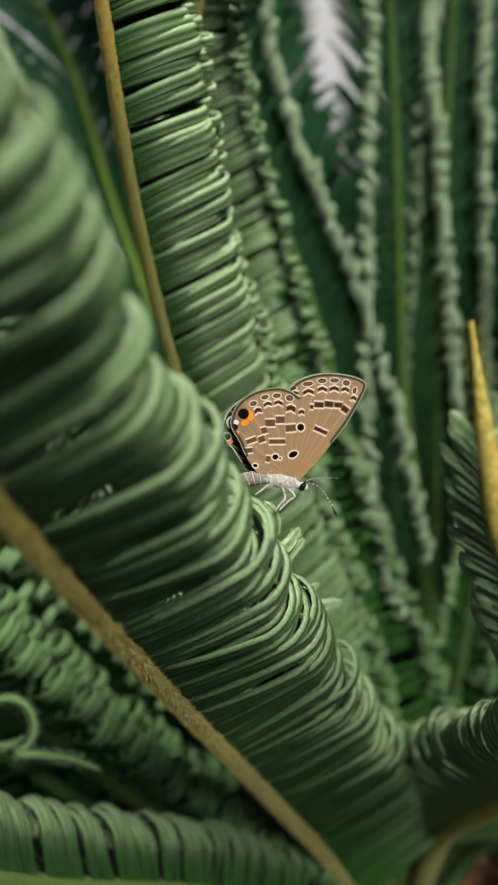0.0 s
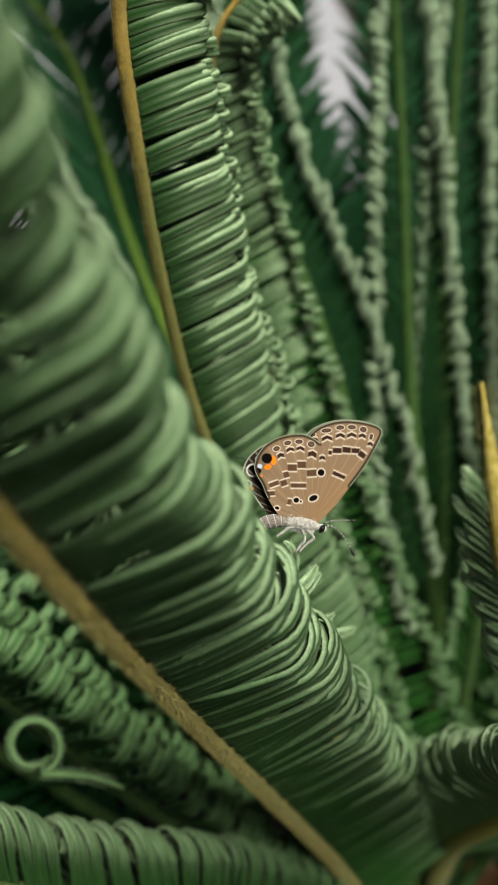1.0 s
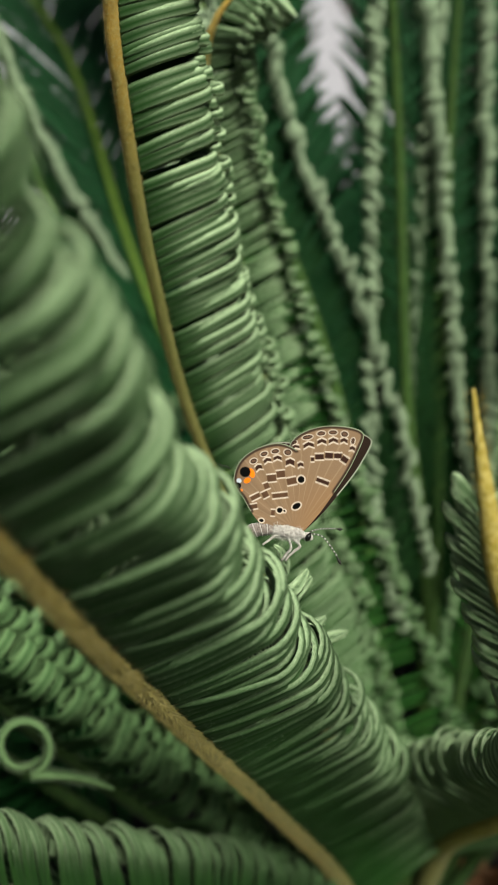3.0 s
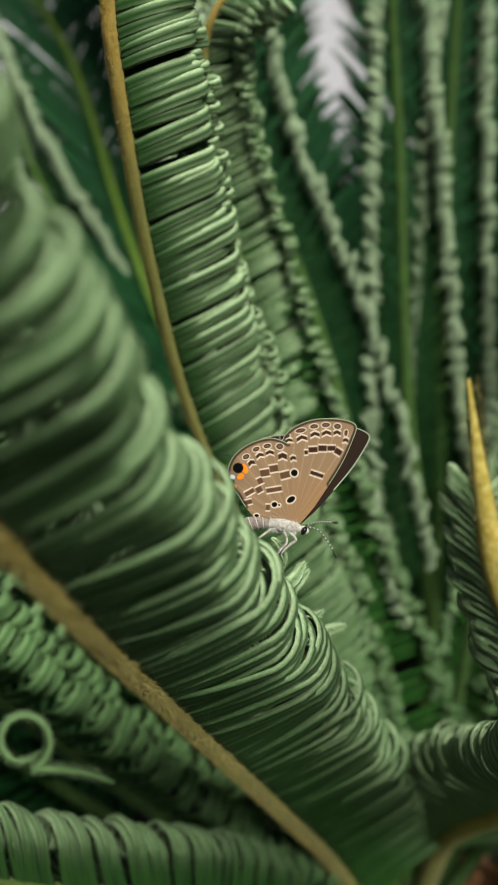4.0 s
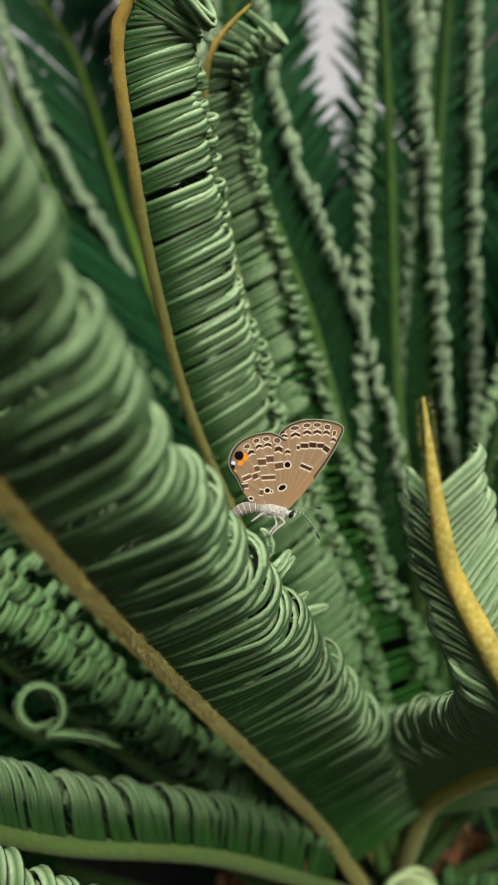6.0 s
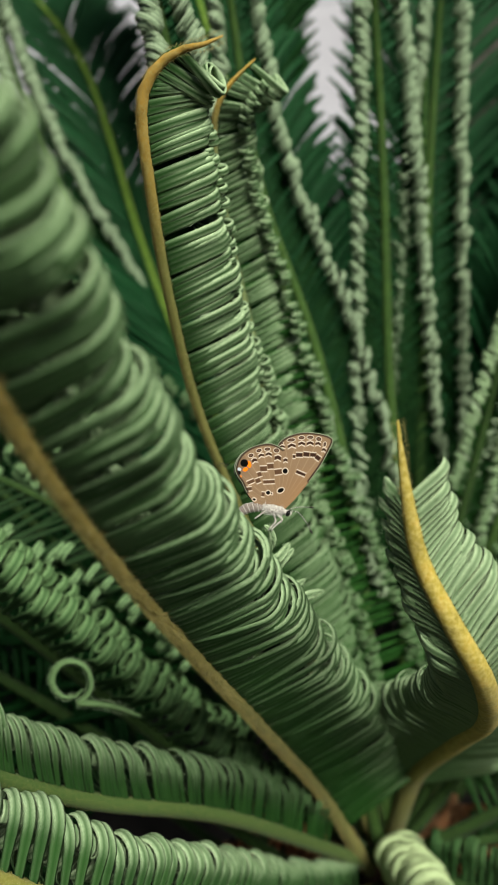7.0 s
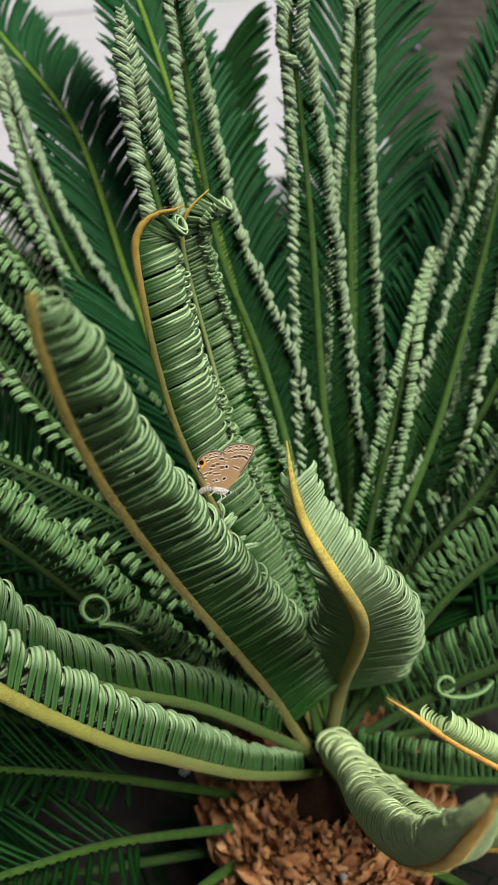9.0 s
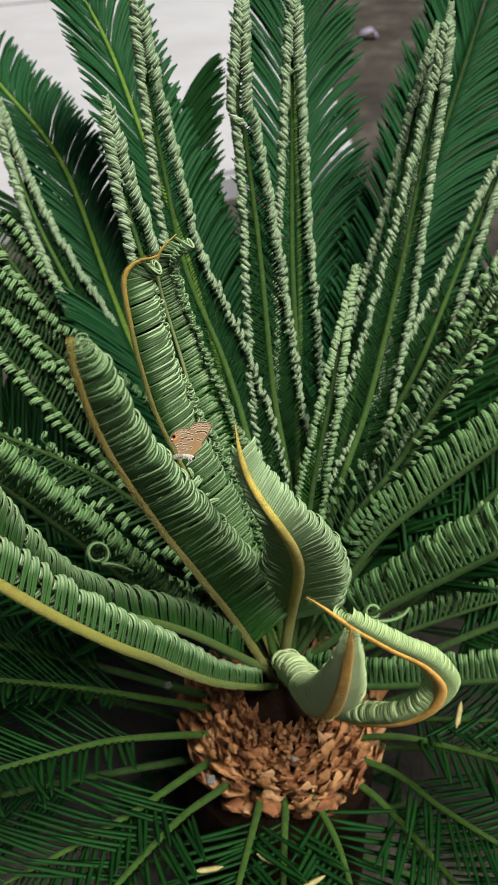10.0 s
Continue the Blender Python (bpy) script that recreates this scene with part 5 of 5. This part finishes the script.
MAT_WING = wing_material("scaled_wing")


def wing(name, outline, hind, depth, near, parent, label):
    """One wing: a thin cambered double sheet, patterned outside and dark brown inside. near: the side that faces out is -y."""
    n, rings = 300, 110
    out = smooth_outline(outline, n)
    base = np.array([(524.0, 938.0) if hind else (530.0, 940.0)])
    f = np.linspace(0.0, 1.0, rings) ** 0.8
    co = (base[None] + f[:, None, None] * (out - base)[None]).reshape(-1, 2)
    # the free outer margin is where the outline lies far from the wing's root
    margin = out[(out[:, 1] < (905 if hind else 800)) & ((out[:, 0] < 536) if hind else (out[:, 0] > 515))]
    if not hind:
        margin = np.vstack([margin, out[(out[:, 0] > 600)]])
    edge = np.min(np.linalg.norm(co[:, None, :] - margin[None, ::2, :], axis=2), axis=1)
    col = wing_colours(co, edge, hind)
    inner = np.tile((0.022, 0.014, 0.011), (len(co), 1))
    if hind:
        for items, grow, colour in ((HIND_LUNES, 0.0, (0.20, 0.17, 0.16)), (HIND_RINGS + EYES, 3.2, (0.50, 0.46, 0.43)), (SMALL_ORANGE, 1.0, ORANGE), (HIND_RINGS + EYES, 0.0, BLACK)):
            k = np.clip((1.0 - cells(co, items, grow)) * 6, 0, 1)[:, None]
            inner = inner * (1 - k) + np.array(colour) * k
        streak = np.clip(np.sin(np.arctan2(co[:, 1] - WZ, co[:, 0] - WX) * 60) * 4 - 2.6, 0, 1)[:, None] * 0.35
        inner = inner * (1 - streak) + np.array((0.30, 0.27, 0.26)) * streak
    rim = np.clip((3.0 - edge) / 1.2, 0, 1)[:, None]
    inner = inner * (1 - rim) + np.array((0.28, 0.29, 0.23)) * rim
    r = np.linalg.norm(co - base, axis=1)
    ang = np.arctan2(co[:, 1] - base[0, 1], co[:, 0] - base[0, 0])
    camber = 3.0 * np.sin(np.clip(r / 180, 0, 1) * math.pi) * 0.6 + 0.6 * np.sin(ang * 22) * np.clip(r / 120, 0, 1)
    y = depth - (camber if near else -camber)
    t = 0.35 if near else -0.35
    vs = [((a - WX) * MM, d * MM, (WZ - b_) * MM) for (a, b_), d in zip(co, y)] + [((a - WX) * MM, (d + t) * MM, (WZ - b_) * MM) for (a, b_), d in zip(co, y)]
    N = len(co)
    fs = []
    for i in range(rings - 1):
        for k in range(n):
            j = (k + 1) % n
            q = (i * n + k, (i + 1) * n + k, (i + 1) * n + j, i * n + j) if i else (k, n + k, n + j)
            fs.append(q if near else q[::-1])
            fs.append(tuple(N + a for a in (q[::-1] if near else q)))
    last = (rings - 1) * n
    for k in range(n):
        j = (k + 1) % n
        fs.append((last + k, N + last + k, N + last + j, last + j))
    me = bpy.data.meshes.new(name)
    me.from_pydata(vs, [], fs)
    me.materials.append(MAT_WING)
    layer = me.color_attributes.new("pattern", 'FLOAT_COLOR', 'POINT')
    allc = np.ones((2 * N, 4))
    allc[:N, :3], allc[N:, :3] = col, inner
    layer.data.foreach_set("color", allc.ravel())
    return part(name, smooth(me), None, parent, label)


def blob(path, radii, sides=14, bands=None):
    """A rounded body along a path of points with a radius at each."""
    pts = [Vector(p) for p in path]
    vs, fs = [], []
    for i, (p, r) in enumerate(zip(pts, radii)):
        t = (pts[min(i + 1, len(pts) - 1)] - pts[max(i - 1, 0)]).normalized()
        a = t.cross(Vector((0, 1, 0))).normalized()
        b_ = t.cross(a)
        for k in range(sides):
            g = 2 * math.pi * k / sides
            vs.append(tuple(p + a * r * math.cos(g) + b_ * r * math.sin(g)))
    for i in range(len(pts) - 1):
        for k in range(sides):
            j = (k + 1) % sides
            fs.append((i * sides + k, i * sides + j, (i + 1) * sides + j, (i + 1) * sides + k))
    fs += [tuple(range(sides))[::-1], tuple((len(pts) - 1) * sides + k for k in range(sides))]
    me = bpy.data.meshes.new("body")
    me.from_pydata(vs, [], fs)
    return smooth(me)


def draw(points, y=0.0):
    """Places of the drawing as metres in the butterfly's own space."""
    return [((p[0] - WX) * MM, ((p[2] if len(p) > 2 else 0.0) + y) * MM, (WZ - p[1]) * MM) for p in points]


MAT_FUR, nt, b = material("pale_grey_fur", 0.9, 0.6, 0.1)
fz = noise_of(nt, 2500, 5, 0.75)
nt.links.new(ramp(nt, fz, [(0.35, (0.22, 0.19, 0.18)), (0.65, (0.62, 0.57, 0.54))]), b.inputs["Base Color"])
bump(nt, b, fz, 1.0, 0.0003)
MAT_BELLY, nt, b = material("dark_grey_abdomen", 0.85, 0.4, 0.15)
fz = noise_of(nt, 3500, 5, 0.75)
nt.links.new(ramp(nt, fz, [(0.35, (0.10, 0.075, 0.065)), (0.68, (0.30, 0.25, 0.23))]), b.inputs["Base Color"])
bump(nt, b, fz, 0.8, 0.0002)
MAT_EYE, nt, b = material("black_eye", 0.15)
b.inputs["Base Color"].default_value = (0.006, 0.006, 0.006, 1)
MAT_WHITE, nt, b = material("white_hair", 0.8, 0.3)
b.inputs["Base Color"].default_value = (0.62, 0.59, 0.56, 1)
MAT_BLACK, nt, b = material("black_horn", 0.6)
b.inputs["Base Color"].default_value = (0.02, 0.016, 0.014, 1)


def butterfly():
    top = thing("butterfly", FLY_AT, "small brown butterfly with orange-ringed eyespots and folded wings", "butterfly")
    W = {}
    W["nh"] = wing("hindwing", HIND, True, -5.0, True, top, "tan hindwing with black spots and orange eyespot")
    W["nf"] = wing("forewing", FORE, False, -2.5, True, top, "tan forewing with brown and white bands")
    W["fh"] = wing("hindwing", HIND, True, 6.5, False, top, "tan hindwing with black spots and orange eyespot")
    W["ff"] = wing("forewing", FORE, False, 3.0, False, top, "tan forewing with brown and white bands")
    part("thorax", blob(draw([(478, 938), (486, 940), (498, 942), (513, 945), (528, 948), (540, 950), (546, 951)]), [q * MM for q in (3, 8, 11, 13, 12, 8, 3)]), MAT_FUR, top)
    way, ln = spline(draw([(484, 940), (498, 942), (513, 945), (528, 948), (541, 950)]), 24)
    Tb, Sb, Nb = frames_along(way, (0, -1, 0))
    tagged(part("fur", hair_mesh(way, -Tb, Sb, Nb, 11 * MM, 9 * MM, 2600, 9 * MM, random.Random(4)), MAT_WHITE, top), "long pale hairs", kind="stuff")
    belly = part("abdomen", blob(draw([(492, 941), (480, 940), (466, 940), (452, 943), (442, 948), (434, 955), (430, 960)]), [q * MM for q in (8, 11, 12.5, 12.5, 11.5, 8.5, 3)]), MAT_BELLY, top)
    for k, (x, z, r) in enumerate(((478, 940, 11.8), (467, 940.3, 13), (456, 942, 13.1), (447, 945.5, 12.6), (439, 951, 10.8))):
        d = Vector((-1, 0, -0.08 - 0.16 * k)).normalized()
        c0 = Vector(draw([(x, z)])[0])
        part("band", blob([c0 + d * MM * q for q in (-0.9, 0, 0.9)], [r * MM * 0.97, r * MM * 1.03, r * MM * 0.97]), MAT_FUR, belly, "pale ring")
    head = part("head", blob(draw([(540, 952), (545, 953), (551, 954), (556, 956), (559, 957)]), [q * MM for q in (4, 7, 8, 5.5, 2)]), MAT_FUR, top)
    for s in (-1, 1):
        part("eye", blob(draw([(546, 961, s * 6), (548.5, 957, s * 7), (551, 952, s * 7), (553.5, 947, s * 6)]), [q * MM for q in (1.5, 5, 5, 1.5)]), MAT_EYE, head, "glossy black eye")
    for s, way in ((-1, [(553, 947), (562, 949), (575, 953), (588, 968), (599, 985), (604, 996), (608, 1003)]), (1, [(553, 946), (565, 942), (580, 940), (595, 940), (606, 941), (612, 941)])):
        pts, ln = spline(draw(way, s * 5.0), 37)
        feeler = part("antenna", blob(pts, [MM * (1.0 if i < 30 else 1.0 + 1.6 * math.sin((i - 30) / 6 * math.pi)) for i in range(37)], 8), MAT_BLACK, top, "black antenna with white rings")
        for i in range(3, 29, 3):
            part("ring", blob([pts[i], pts[i] * 0.5 + pts[i + 1] * 0.5, pts[i + 1]], [MM * 1.15] * 3, 8), MAT_WHITE, feeler, "white ring")
    for s in (-1, 1):
        for way in ([(522, 955), (536, 970), (527, 978), (514, 990), (510, 996)], [(514, 954), (520, 973), (512, 984), (503, 996)], [(500, 950), (490, 953), (478, 962), (470, 968)]):
            pts, ln = spline(draw(way, s * 6.0), 15)
            part("leg", blob(pts, [MM * (2.6 - 1.4 * i / 14) for i in range(15)], 8), MAT_FUR, top, "pale slender leg")
    for s, a in ((-1, "nh"), (1, "fh")):
        pts, ln = spline(draw([(405, 842), (398, 838), (391, 838), (384, 835)], s * 4.0), 9)
        part("tail", blob(pts, [MM * 0.8] * 8 + [MM * 1.1], 6), MAT_BLACK, W[a], "fine black tail")
    return top, W


FLY_AT = (0.0054, 0.0801, 0.4947)
fly, WINGS = butterfly()
cam.data.dof.focus_object = fly


def motions():
    """The butterfly shuffles on its perch and rubs its wings past one another."""
    rows = [(0, 0.0055, 0.0805, 0.4952, 0.0, 0.0),
            (0.5, 0.0057, 0.0803, 0.4949, 0.0, 0.0),
            (1, 0.0057, 0.0803, 0.495, 0.0, 0.0),
            (1.5, 0.0057, 0.0803, 0.495, 0.0, 0.0),
            (2, 0.0057, 0.0803, 0.4949, 0.0, 0.0),
            (2.5, 0.0054, 0.0801, 0.4947, 0.0, 0.0),
            (4, 0.0049, 0.0799, 0.4944, 0.0, 0.0),
            (4.5, 0.0053, 0.0803, 0.4949, 0.0, 0.0),
            (5, 0.0054, 0.0803, 0.4949, 0.0, 0.0),
            (5.5, 0.0055, 0.0807, 0.4954, 0.0, 0.0),
            (6, 0.0053, 0.0806, 0.4954, 0.0, 0.0),
            (7.5, 0.0048, 0.0807, 0.4955, 0.0, 0.0),
            (8, 0.0048, 0.0809, 0.4957, 0.0, 0.0),
            (8.5, 0.0047, 0.0812, 0.4961, 0.0, 0.0),
            (9, 0.0042, 0.081, 0.4959, 0.0, 0.0),
            (9.5, 0.0026, 0.0815, 0.4966, 0.0, 0.0),
            (10, 0.0035, 0.0818, 0.4971, 0.0, 0.0)]
    walk(fly, [(t, pose(x, y, z, TILT_FLY, roll, yaw)) for t, x, y, z, roll, yaw in rows])
    hind = [(0, 3.0), (0.5, 4.5), (1, 4.5), (1.5, 4.5), (2, 4.0), (2.5, 0.5), (2.8, -1.0), (3.7, -5.0), (4, -4.5), (4.5, -1.0), (5, 5.5), (5.5, 4.5), (6, 0.5), (7.5, 1.5), (8, 3.5), (8.5, 1.0), (9, 0.5), (10, 0.5)]
    fore = [(0, 0.7), (1, 0.9), (2, 0.7), (2.5, 0.0), (2.8, -1.5), (3.7, -5.0), (4, -4.2), (4.5, -1.0), (5, 0.8), (6, 0.0), (10, 0.0)]
    for key, s, rub in (("nf", 1, fore), ("nh", 1.1, hind), ("ff", -1, fore), ("fh", -1.9, hind)):
        walk(WINGS[key], [(t, pose(0, 0, 0, 0, s * a, 0)) for t, a in rub])


TILT_FLY = -38.0
motions()
